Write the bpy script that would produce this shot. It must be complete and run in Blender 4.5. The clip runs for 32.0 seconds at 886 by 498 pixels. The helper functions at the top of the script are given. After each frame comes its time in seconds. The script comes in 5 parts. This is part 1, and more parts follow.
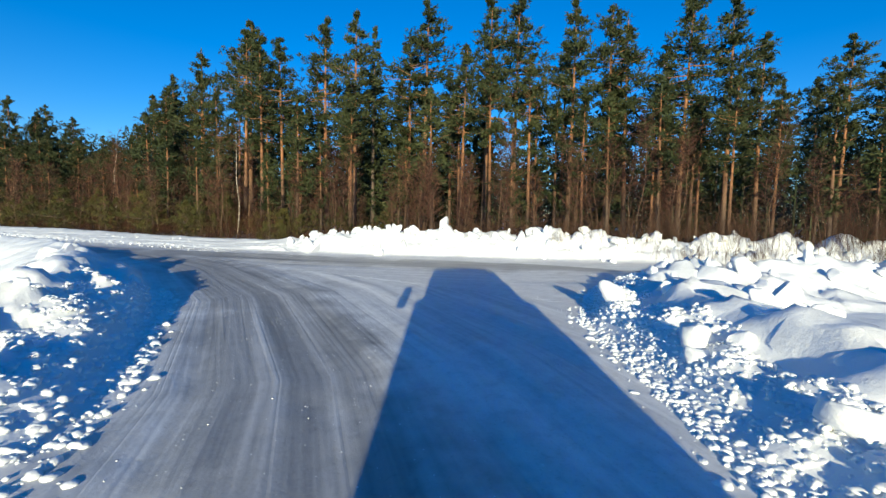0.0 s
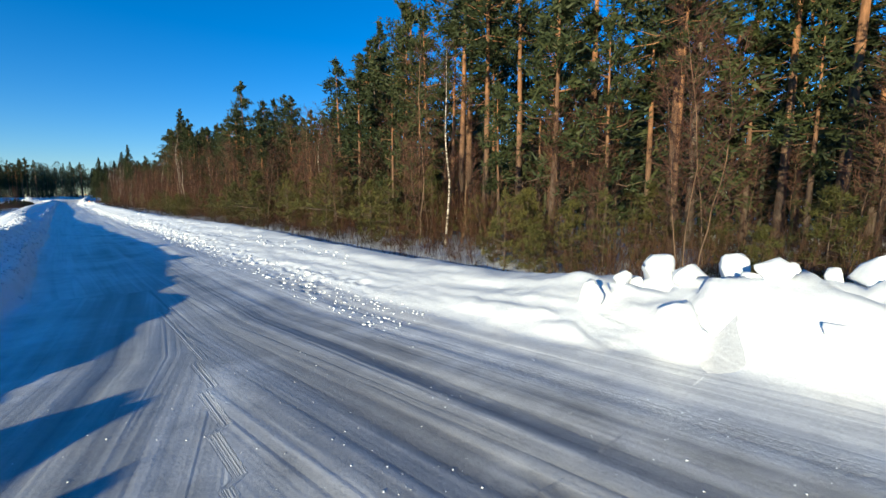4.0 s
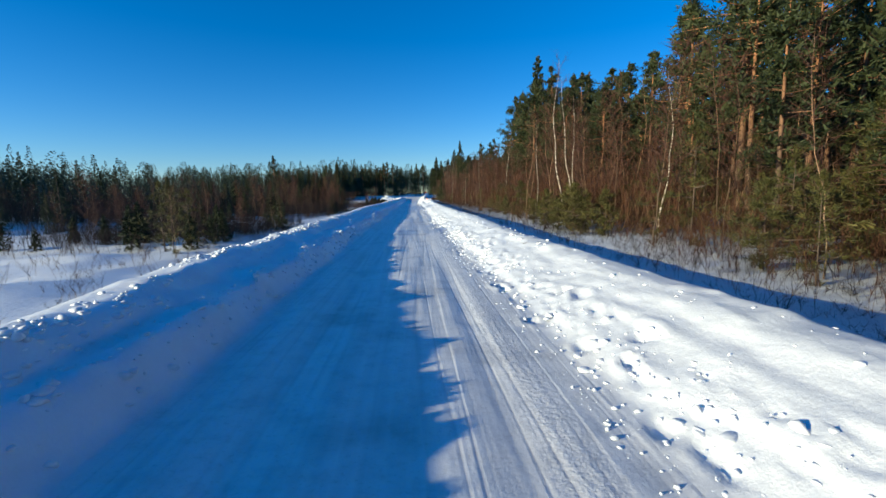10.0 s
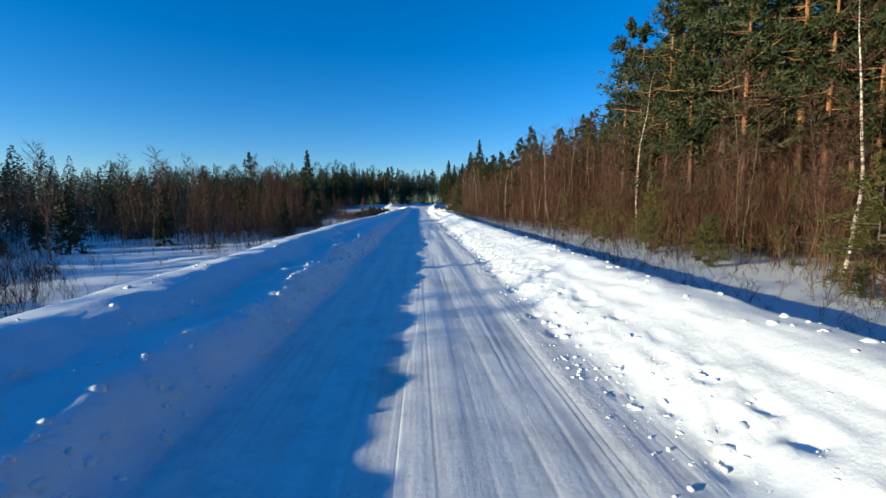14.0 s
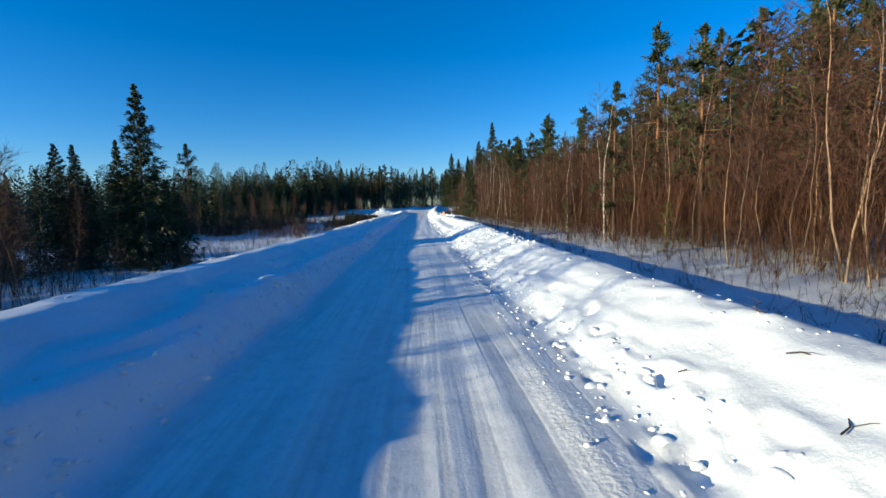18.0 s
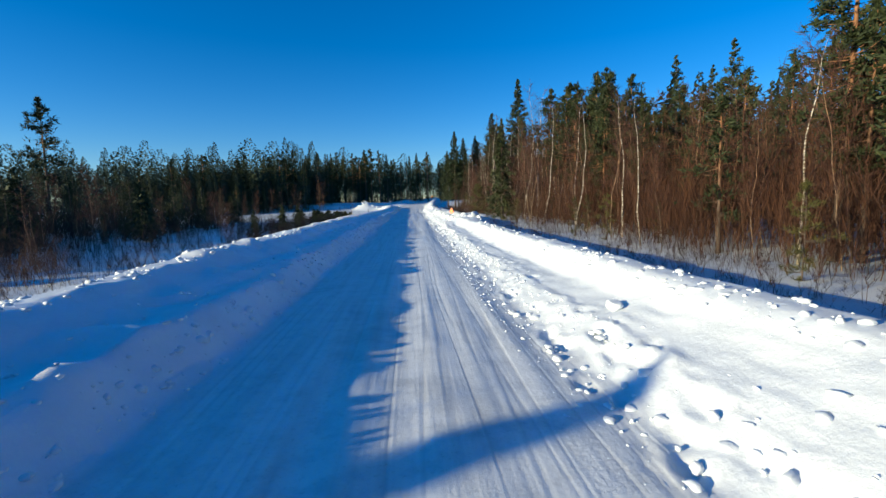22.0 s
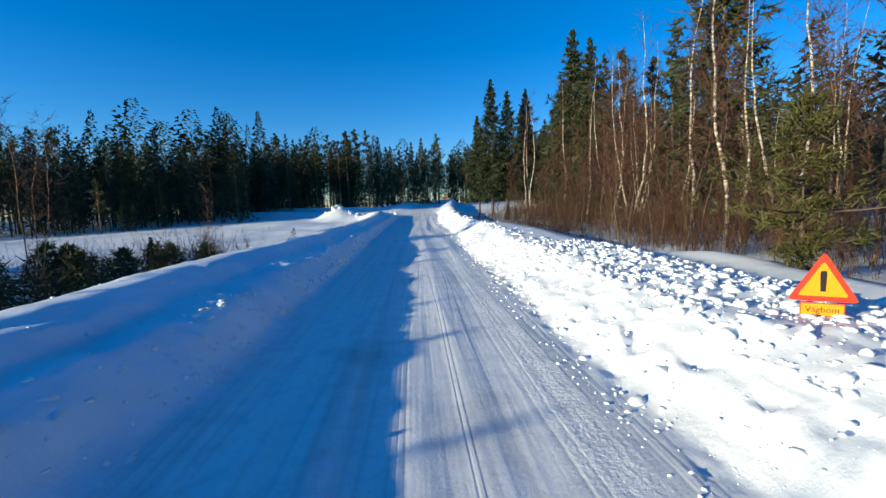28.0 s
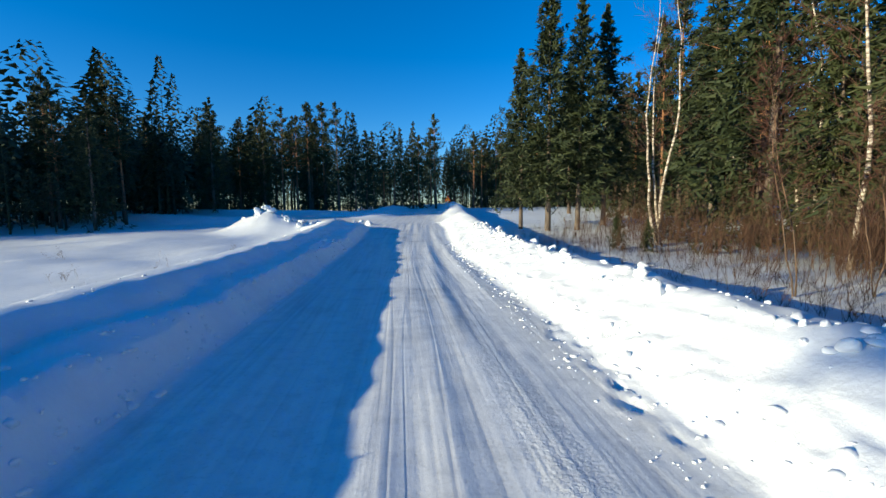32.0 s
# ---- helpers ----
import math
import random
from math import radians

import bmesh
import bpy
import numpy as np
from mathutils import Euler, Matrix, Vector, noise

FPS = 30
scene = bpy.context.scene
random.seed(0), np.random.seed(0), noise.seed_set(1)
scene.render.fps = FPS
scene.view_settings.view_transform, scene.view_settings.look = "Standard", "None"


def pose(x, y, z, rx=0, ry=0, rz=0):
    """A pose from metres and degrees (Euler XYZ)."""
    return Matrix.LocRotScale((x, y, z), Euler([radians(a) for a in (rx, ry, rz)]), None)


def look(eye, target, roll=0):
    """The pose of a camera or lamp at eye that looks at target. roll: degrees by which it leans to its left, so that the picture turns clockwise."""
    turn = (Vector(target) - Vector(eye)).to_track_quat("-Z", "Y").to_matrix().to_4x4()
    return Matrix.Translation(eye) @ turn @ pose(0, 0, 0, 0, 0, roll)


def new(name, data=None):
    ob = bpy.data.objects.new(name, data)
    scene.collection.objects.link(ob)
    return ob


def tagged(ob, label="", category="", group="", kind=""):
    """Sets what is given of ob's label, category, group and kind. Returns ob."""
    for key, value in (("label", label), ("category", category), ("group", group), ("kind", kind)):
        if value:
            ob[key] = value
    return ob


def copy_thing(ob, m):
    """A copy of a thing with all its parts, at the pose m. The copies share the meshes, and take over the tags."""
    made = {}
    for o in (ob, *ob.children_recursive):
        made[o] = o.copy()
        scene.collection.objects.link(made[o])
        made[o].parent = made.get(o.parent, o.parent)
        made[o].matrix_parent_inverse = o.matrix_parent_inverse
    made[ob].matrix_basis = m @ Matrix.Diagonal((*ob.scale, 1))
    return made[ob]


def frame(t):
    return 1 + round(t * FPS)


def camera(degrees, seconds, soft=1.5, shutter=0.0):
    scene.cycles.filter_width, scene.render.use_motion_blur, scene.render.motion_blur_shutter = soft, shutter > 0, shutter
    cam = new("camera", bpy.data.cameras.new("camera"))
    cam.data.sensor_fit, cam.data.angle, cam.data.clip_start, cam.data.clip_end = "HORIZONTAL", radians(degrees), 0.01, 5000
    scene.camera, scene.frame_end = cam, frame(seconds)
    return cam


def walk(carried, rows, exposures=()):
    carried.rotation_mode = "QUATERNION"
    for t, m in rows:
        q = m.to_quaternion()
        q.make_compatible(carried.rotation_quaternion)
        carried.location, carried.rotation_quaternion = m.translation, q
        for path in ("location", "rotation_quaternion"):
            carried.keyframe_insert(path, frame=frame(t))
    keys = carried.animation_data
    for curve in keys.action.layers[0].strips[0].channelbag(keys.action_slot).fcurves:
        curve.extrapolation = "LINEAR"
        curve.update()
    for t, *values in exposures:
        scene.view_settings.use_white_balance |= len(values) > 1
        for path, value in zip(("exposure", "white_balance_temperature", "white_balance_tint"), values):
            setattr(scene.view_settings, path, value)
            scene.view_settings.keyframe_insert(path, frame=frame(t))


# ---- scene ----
cam = camera(90.8, 32.0, soft=1.5, shutter=0.0)

PATH = [
    (0, (-14.988, -45.303, 2.103), (-13.139, -44.558, 1.951), 1.0),
    (0.5, (-12.918, -44.054, 2.102), (-11.075, -43.293, 1.937), 0.2),
    (1, (-11.034, -42.638, 2.097), (-9.217, -41.821, 1.923), -0.1),
    (1.5, (-9.264, -41.096, 2.092), (-7.487, -40.197, 1.904), -0.4),
    (2, (-7.549, -39.343, 2.093), (-5.828, -38.345, 1.894), -0.5),
    (2.5, (-5.909, -37.477, 2.092), (-4.254, -36.373, 1.885), -0.2),
    (4.5, (-0.789, -29.368, 2.109), (0.358, -27.748, 1.867), -0.2),
    (5, (-0.17, -26.633, 2.105), (0.814, -24.91, 1.856), -0.4),
    (5.5, (0.322, -23.62, 2.101), (1.125, -21.806, 1.843), -1.1),
    (6, (0.648, -20.429, 2.099), (1.263, -18.543, 1.844), -1.8),
    (6.5, (0.846, -17.195, 2.099), (1.306, -15.265, 1.846), -2.2),
    (7, (0.864, -13.931, 2.105), (1.221, -11.978, 1.855), -1.4),
    (7.5, (0.713, -10.813, 2.099), (0.985, -8.848, 1.848), -1.0),
    (8, (0.559, -7.691, 2.095), (0.77, -5.719, 1.842), -1.0),
    (8.5, (0.458, -4.622, 2.093), (0.631, -2.645, 1.842), -1.2),
    (9, (0.394, -1.56, 2.089), (0.544, 0.419, 1.838), -1.5),
    (9.5, (0.35, 1.563, 2.09), (0.488, 3.542, 1.839), -1.6),
    (10, (0.298, 4.782, 2.098), (0.43, 6.762, 1.852), -1.3),
    (10.5, (0.214, 8.035, 2.106), (0.343, 10.016, 1.865), -1.0),
    (11, (0.068, 11.402, 2.109), (0.192, 13.386, 1.885), -0.9),
    (11.5, (-0.038, 14.916, 2.104), (0.079, 16.9, 1.883), -0.9),
    (12, (-0.113, 18.486, 2.102), (0.004, 20.471, 1.886), -0.7),
    (12.5, (-0.189, 22.083, 2.103), (-0.074, 24.068, 1.888), -0.4),
    (13, (-0.269, 25.691, 2.105), (-0.156, 27.676, 1.892), -0.3),
    (13.5, (-0.328, 29.333, 2.114), (-0.216, 31.319, 1.908), -0.2),
    (14, (-0.35, 32.949, 2.113), (-0.24, 34.935, 1.91), -0.3),
    (14.5, (-0.325, 36.541, 2.108), (-0.214, 38.527, 1.904), -0.7),
    (16.5, (0.205, 50.726, 2.079), (0.3, 52.714, 1.877), -1.8),
    (17, (0.178, 54.405, 2.09), (0.278, 56.392, 1.893), -1.8),
    (17.5, (0.128, 58.098, 2.101), (0.233, 60.086, 1.91), -1.9),
    (18, (0.069, 61.776, 2.108), (0.179, 63.764, 1.918), -1.8),
    (18.5, (0.019, 65.452, 2.109), (0.133, 67.44, 1.92), -1.8),
    (19, (-0.021, 69.162, 2.105), (0.1, 71.149, 1.912), -2.0),
    (19.5, (-0.054, 72.91, 2.1), (0.072, 74.897, 1.902), -2.0),
    (20, (-0.078, 76.703, 2.096), (0.057, 78.688, 1.892), -1.9),
    (20.5, (-0.086, 80.537, 2.095), (0.055, 82.521, 1.886), -1.8),
    (21, (-0.059, 84.375, 2.098), (0.084, 86.359, 1.888), -1.6),
    (21.5, (-0.01, 88.174, 2.101), (0.134, 90.157, 1.887), -1.6),
    (22, (0.062, 91.98, 2.105), (0.206, 93.963, 1.887), -1.5),
    (22.5, (0.101, 95.779, 2.103), (0.246, 97.762, 1.884), -1.4),
    (23, (0.117, 99.585, 2.1), (0.259, 101.568, 1.885), -1.6),
    (23.5, (0.115, 103.406, 2.096), (0.249, 105.39, 1.879), -1.8),
    (24, (0.087, 107.242, 2.094), (0.213, 109.226, 1.878), -2.1),
    (24.5, (0.003, 111.104, 2.098), (0.117, 113.089, 1.882), -1.8),
    (25, (-0.097, 114.992, 2.103), (0.009, 116.977, 1.889), -1.5),
    (25.5, (-0.13, 118.828, 2.108), (-0.026, 120.815, 1.899), -1.3),
    (27.5, (0.022, 134.145, 2.083), (0.148, 136.13, 1.877), -1.9),
    (28, (0.03, 137.908, 2.094), (0.161, 139.893, 1.891), -2.1),
    (28.5, (-0.002, 141.628, 2.101), (0.134, 143.613, 1.901), -2.1),
    (29, (-0.034, 145.273, 2.105), (0.105, 147.258, 1.907), -2.1),
    (29.5, (-0.056, 148.908, 2.106), (0.083, 150.893, 1.907), -1.9),
    (30, (-0.064, 152.494, 2.103), (0.081, 154.479, 1.906), -1.6),
    (30.5, (-0.048, 156.005, 2.101), (0.105, 157.989, 1.903), -1.3),
    (31, (-0.005, 159.426, 2.098), (0.156, 161.41, 1.904), -1.2),
    (31.5, (0.078, 162.751, 2.098), (0.252, 164.735, 1.912), -1.0),
    (32, (0.212, 166.019, 2.096), (0.402, 168.001, 1.916), -0.6),
]
walk(cam, [(t, look(eye, target, roll)) for t, eye, target, roll in PATH],
     [(0, 0.72), (1, 0.79), (2, 0.8), (5, 0.78), (8, 0.72), (10, 0.77), (18, 0.79), (19, 0.8), (20, 0.82), (21, 0.74), (22, 0.72), (23, 0.59), (24, 0.61), (25, 0.72), (28, 0.84), (32, 0.86)])

# ---- light ----
SUN_AZ = radians(248.0)     # clockwise from +y, where the sun stands
SUN_EL = radians(10.5)
world = bpy.data.worlds.new("winter_sky")
scene.world = world
world.use_nodes = True
wn, wl = world.node_tree.nodes, world.node_tree.links
sky = wn.new("ShaderNodeTexSky")
sky.sky_type, sky.sun_disc = "NISHITA", False
sky.sun_elevation, sky.sun_rotation = SUN_EL, SUN_AZ
sky.altitude, sky.air_density, sky.dust_density, sky.ozone_density = 200, 1.0, 0.0, 4.0
deeper = wn.new("ShaderNodeHueSaturation")
deeper.inputs["Saturation"].default_value = 1.29
clear_air = wn.new("ShaderNodeMix")
clear_air.data_type, clear_air.blend_type = "RGBA", "MULTIPLY"
clear_air.inputs[0].default_value = 1.0
clear_air.inputs[7].default_value = (0.88, 0.93, 1.10, 1)
wl.new(sky.outputs[0], deeper.inputs["Color"])
wl.new(deeper.outputs[0], clear_air.inputs[6])
wl.new(clear_air.outputs[2], wn["Background"].inputs[0])
wn["Background"].inputs[1].default_value = 0.11
sun_data = bpy.data.lights.new("sun", "SUN")
sun_data.energy, sun_data.angle, sun_data.color = 4.5, radians(0.53), (1.0, 0.91, 0.60)
sun = new("sun", sun_data)
to_sun = Vector((math.sin(SUN_AZ) * math.cos(SUN_EL), math.cos(SUN_AZ) * math.cos(SUN_EL), math.sin(SUN_EL)))
sun.matrix_world = Matrix.Translation((0, 0, 60)) @ to_sun.to_track_quat("Z", "Y").to_matrix().to_4x4()

rng = np.random.default_rng(7)

# ---- materials ----
def material(name, color, rough=0.6, metal=0.0):
    m = bpy.data.materials.new(name)
    m.use_nodes = True
    b = m.node_tree.nodes["Principled BSDF"]
    b.inputs["Base Color"].default_value = (*color, 1)
    b.inputs["Roughness"].default_value = rough
    b.inputs["Metallic"].default_value = metal
    return m, m.node_tree.nodes, m.node_tree.links, b


def ramp(nodes, stops):
    r = nodes.new("ShaderNodeValToRGB")
    e = r.color_ramp.elements
    while len(e) < len(stops):
        e.new(0.5)
    for k, (p, c) in zip(e, stops):
        k.position, k.color = p, (*c, 1)
    return r


def noise_node(nodes, links, scale, detail=4, rough=0.6, vector=None):
    n = nodes.new("ShaderNodeTexNoise")
    n.inputs["Scale"].default_value, n.inputs["Detail"].default_value, n.inputs["Roughness"].default_value = scale, detail, rough
    if vector is not None:
        links.new(vector, n.inputs["Vector"])
    return n


def add_bump(nodes, links, b, height, strength, distance, previous=None):
    u = nodes.new("ShaderNodeBump")
    u.inputs["Strength"].default_value, u.inputs["Distance"].default_value = strength, distance
    links.new(height, u.inputs["Height"])
    if previous is not None:
        links.new(previous.outputs[0], u.inputs["Normal"])
    links.new(u.outputs[0], b.inputs["Normal"])
    return u


def snow_material():
    m, n, l, b = material("snow", (0.86, 0.88, 0.91), 0.55)
    co = n.new("ShaderNodeNewGeometry").outputs["Position"]
    big = noise_node(n, l, 0.9, 5, 0.6, co)
    mid = noise_node(n, l, 7.0, 5, 0.65, co)
    fine = noise_node(n, l, 60.0, 3, 0.6, co)
    r = ramp(n, [(0.3, (0.76, 0.79, 0.815)), (0.55, (0.835, 0.86, 0.88)), (0.8, (0.875, 0.893, 0.905))])
    l.new(big.outputs[0], r.inputs[0])
    l.new(r.outputs[0], b.inputs["Base Color"])
    u = add_bump(n, l, b, mid.outputs[0], 0.28, 0.06)
    add_bump(n, l, b, fine.outputs[0], 0.3, 0.010, u)
    return m


def road_material():
    """Packed snow and thin ice, worn in lanes that follow the road."""
    m, n, l, b = material("packed_snow", (0.75, 0.77, 0.8), 0.45)
    at = n.new("ShaderNodeAttribute")
    at.attribute_name = "lane"
    sep = n.new("ShaderNodeSeparateXYZ")
    l.new(at.outputs["Vector"], sep.inputs[0])
    mp = n.new("ShaderNodeMapping")
    mp.inputs["Scale"].default_value = (3.0, 0.10, 1)
    l.new(at.outputs["Vector"], mp.inputs["Vector"])
    lanes = noise_node(n, l, 1.0, 3, 0.62, mp.outputs[0])
    co = n.new("ShaderNodeNewGeometry").outputs["Position"]
    patches = noise_node(n, l, 0.55, 4, 0.6, co)
    grit = noise_node(n, l, 22.0, 6, 0.7, co)
    pale = ramp(n, [(0.28, (0.68, 0.68, 0.675)), (0.46, (0.78, 0.78, 0.775)), (0.52, (0.80, 0.80, 0.79)), (0.74, (0.87, 0.87, 0.865))])
    l.new(lanes.outputs[0], pale.inputs[0])
    icy = ramp(n, [(0.3, (0.24, 0.24, 0.24)), (0.55, (0.42, 0.42, 0.42)), (0.75, (0.68, 0.68, 0.68))])
    l.new(lanes.outputs[0], icy.inputs[0])
    # third lane value: how far the snow is worn down to ice
    add = n.new("ShaderNodeMath")
    add.operation = "ADD"
    l.new(sep.outputs[2], add.inputs[0])
    l.new(patches.outputs[0], add.inputs[1])
    worn = ramp(n, [(0.62, (0, 0, 0)), (0.95, (1, 1, 1))])
    l.new(add.outputs[0], worn.inputs[0])
    mix = n.new("ShaderNodeMix")
    mix.data_type = "RGBA"
    l.new(worn.outputs[0], mix.inputs[0])
    l.new(pale.outputs[0], mix.inputs[6])
    l.new(icy.outputs[0], mix.inputs[7])
    dirt = ramp(n, [(0.30, (0.80, 0.79, 0.77)), (0.45, (1, 1, 1))])
    l.new(grit.outputs[0], dirt.inputs[0])
    mul = n.new("ShaderNodeMix")
    mul.data_type, mul.blend_type = "RGBA", "MULTIPLY"
    mul.inputs[0].default_value = 1.0
    l.new(mix.outputs[2], mul.inputs[6])
    l.new(dirt.outputs[0], mul.inputs[7])
    mottle = ramp(n, [(0.34, (0.86, 0.865, 0.87)), (0.50, (1, 1, 1)), (0.66, (1.03, 1.03, 1.03))])
    l.new(noise_node(n, l, 3.2, 5, 0.68, co).outputs[0], mottle.inputs[0])
    # thin lines along the edges of old tyre tracks
    mt = n.new("ShaderNodeMapping")
    mt.inputs["Scale"].default_value = (1.5, 0.035, 1)
    l.new(at.outputs["Vector"], mt.inputs["Vector"])
    track = noise_node(n, l, 1.0, 2, 0.5, mt.outputs[0])
    edges = ramp(n, [(0.34, (1, 1, 1)), (0.372, (0.84, 0.84, 0.85)), (0.40, (1.03, 1.03, 1.03)), (0.45, (0.97, 0.97, 0.97)), (0.478, (0.84, 0.84, 0.85)), (0.50, (1.03, 1.03, 1.03)), (0.55, (0.98, 0.98, 0.98)), (0.578, (0.82, 0.82, 0.83)), (0.61, (1.03, 1.03, 1.03)), (0.68, (0.93, 0.93, 0.93))])
    l.new(track.outputs[0], edges.inputs[0])
    ruts = n.new("ShaderNodeMix")
    ruts.data_type, ruts.blend_type = "RGBA", "MULTIPLY"
    fade = ramp(n, [(0.36, (0.15, 0.15, 0.15)), (0.6, (1, 1, 1))])
    l.new(noise_node(n, l, 0.35, 3, 0.6, co).outputs[0], fade.inputs[0])
    l.new(fade.outputs[0], ruts.inputs[0])
    l.new(mul.outputs[2], ruts.inputs[6])
    l.new(edges.outputs[0], ruts.inputs[7])
    worked = n.new("ShaderNodeMix")
    worked.data_type, worked.blend_type = "RGBA", "MULTIPLY"
    worked.inputs[0].default_value = 1.0
    l.new(ruts.outputs[2], worked.inputs[6])
    l.new(mottle.outputs[0], worked.inputs[7])
    # fresh snow beside the road
    pk = n.new("ShaderNodeAttribute")
    pk.attribute_name = "packed"
    drift = noise_node(n, l, 0.9, 5, 0.6, co)
    soft = noise_node(n, l, 7.0, 5, 0.65, co)
    fresh = ramp(n, [(0.3, (0.76, 0.79, 0.815)), (0.55, (0.835, 0.86, 0.88)), (0.8, (0.875, 0.893, 0.905))])
    l.new(drift.outputs[0], fresh.inputs[0])
    both = n.new("ShaderNodeMix")
    both.data_type = "RGBA"
    l.new(pk.outputs["Fac"], both.inputs[0])
    l.new(fresh.outputs[0], both.inputs[6])
    l.new(worked.outputs[2], both.inputs[7])
    l.new(both.outputs[2], b.inputs["Base Color"])
    rises = n.new("ShaderNodeMix")
    l.new(pk.outputs["Fac"], rises.inputs[0])
    calm = n.new("ShaderNodeMath")
    calm.operation = "MULTIPLY"
    calm.inputs[1].default_value = 0.7
    l.new(soft.outputs[0], calm.inputs[0])
    l.new(calm.outputs[0], rises.inputs[2])
    l.new(lanes.outputs[0], rises.inputs[3])
    # tyre treads pressed into the soft snow at the right edge
    def calc(op, a, k):
        q = n.new("ShaderNodeMath")
        q.operation = op
        l.new(a, q.inputs[0])
        if k is not None:
            q.inputs[1].default_value = k
        return q.outputs[0]

    off = calc("ABSOLUTE", calc("SUBTRACT", sep.outputs[0], 1.52), None)
    inside = n.new("ShaderNodeMapRange")
    inside.inputs[1].default_value, inside.inputs[2].default_value, inside.inputs[3].default_value, inside.inputs[4].default_value = 0.10, 0.42, 1.0, 0.0
    l.new(off, inside.inputs[0])
    here = ramp(n, [(0.40, (0.25, 0.25, 0.25)), (0.60, (1, 1, 1))])
    l.new(noise_node(n, l, 0.12, 2, 0.5, co).outputs[0], here.inputs[0])
    lumps = noise_node(n, l, 17.0, 3, 0.6, co)
    lugs = n.new("ShaderNodeMath")
    lugs.operation = "MULTIPLY"
    l.new(lumps.outputs[0], lugs.inputs[0])
    l.new(inside.outputs[0], lugs.inputs[1])
    tread = n.new("ShaderNodeMath")
    tread.operation = "MULTIPLY"
    l.new(lugs.outputs[0], tread.inputs[0])
    l.new(here.outputs[0], tread.inputs[1])
    pressed = add_bump(n, l, b, tread.outputs[0], 0.4, 0.04)
    grooves = n.new("ShaderNodeMath")
    grooves.operation = "MULTIPLY"
    l.new(edges.outputs[0], grooves.inputs[0])
    l.new(pk.outputs["Fac"], grooves.inputs[1])
    cut = add_bump(n, l, b, grooves.outputs[0], 0.5, 0.03, pressed)
    u = add_bump(n, l, b, rises.outputs[0], 0.36, 0.05, cut)
    add_bump(n, l, b, grit.outputs[0], 0.24, 0.02, u)
    return m


def bark_material(name, low, high, start, end, scale=6.0):
    """Bark that changes with height on the stem (metres above its foot)."""
    m, n, l, b = material(name, low, 0.85)
    tc = n.new("ShaderNodeTexCoord")
    sep = n.new("ShaderNodeSeparateXYZ")
    l.new(tc.outputs["Object"], sep.inputs[0])
    mr = n.new("ShaderNodeMapRange")
    mr.inputs[1].default_value, mr.inputs[2].default_value = start, end
    l.new(sep.outputs[2], mr.inputs[0])
    mp = n.new("ShaderNodeMapping")
    mp.inputs["Scale"].default_value = (1, 1, 0.25)
    l.new(tc.outputs["Object"], mp.inputs["Vector"])
    nz = noise_node(n, l, scale, 5, 0.7, mp.outputs[0])
    mix = n.new("ShaderNodeMix")
    mix.data_type = "RGBA"
    mix.inputs[6].default_value, mix.inputs[7].default_value = (*low, 1), (*high, 1)
    l.new(mr.outputs[0], mix.inputs[0])
    r = ramp(n, [(0.35, (0.45, 0.45, 0.45)), (0.6, (1.15, 1.15, 1.15))])
    l.new(nz.outputs[0], r.inputs[0])
    mul = n.new("ShaderNodeMix")
    mul.data_type, mul.blend_type = "RGBA", "MULTIPLY"
    mul.inputs[0].default_value = 1.0
    l.new(mix.outputs[2], mul.inputs[6])
    l.new(r.outputs[0], mul.inputs[7])
    l.new(mul.outputs[2], b.inputs["Base Color"])
    add_bump(n, l, b, nz.outputs[0], 0.8, 0.03)
    return m


def birch_material():
    m, n, l, b = material("birch_bark", (0.62, 0.6, 0.56), 0.7)
    tc = n.new("ShaderNodeTexCoord")
    mp = n.new("ShaderNodeMapping")
    mp.inputs["Scale"].default_value = (2.0, 2.0, 9.0)
    l.new(tc.outputs["Object"], mp.inputs["Vector"])
    nz = noise_node(n, l, 1.0, 4, 0.65, mp.outputs[0])
    r = ramp(n, [(0.40, (0.05, 0.035, 0.028)), (0.49, (0.32, 0.25, 0.19)), (0.63, (0.64, 0.57, 0.48))])
    l.new(nz.outputs[0], r.inputs[0])
    l.new(r.outputs[0], b.inputs["Base Color"])
    return m


def leaf_material(name, stops, by_island=True, rough=0.65):
    m, n, l, b = material(name, stops[0][1], rough)
    g = n.new("ShaderNodeNewGeometry")
    o = n.new("ShaderNodeObjectInfo")
    add = n.new("ShaderNodeMath")
    add.operation = "MULTIPLY_ADD"
    add.inputs[1].default_value, add.inputs[2].default_value = 0.6, 0.0
    l.new(g.outputs["Random Per Island"], add.inputs[0])
    mul = n.new("ShaderNodeMath")
    mul.operation = "MULTIPLY_ADD"
    mul.inputs[1].default_value = 0.4
    l.new(o.outputs["Random"], mul.inputs[0])
    l.new(add.outputs[0], mul.inputs[2])
    r = ramp(n, stops)
    l.new(mul.outputs[0], r.inputs[0])
    l.new(r.outputs[0], b.inputs["Base Color"])
    b.inputs["Specular IOR Level"].default_value = 0.25
    return m


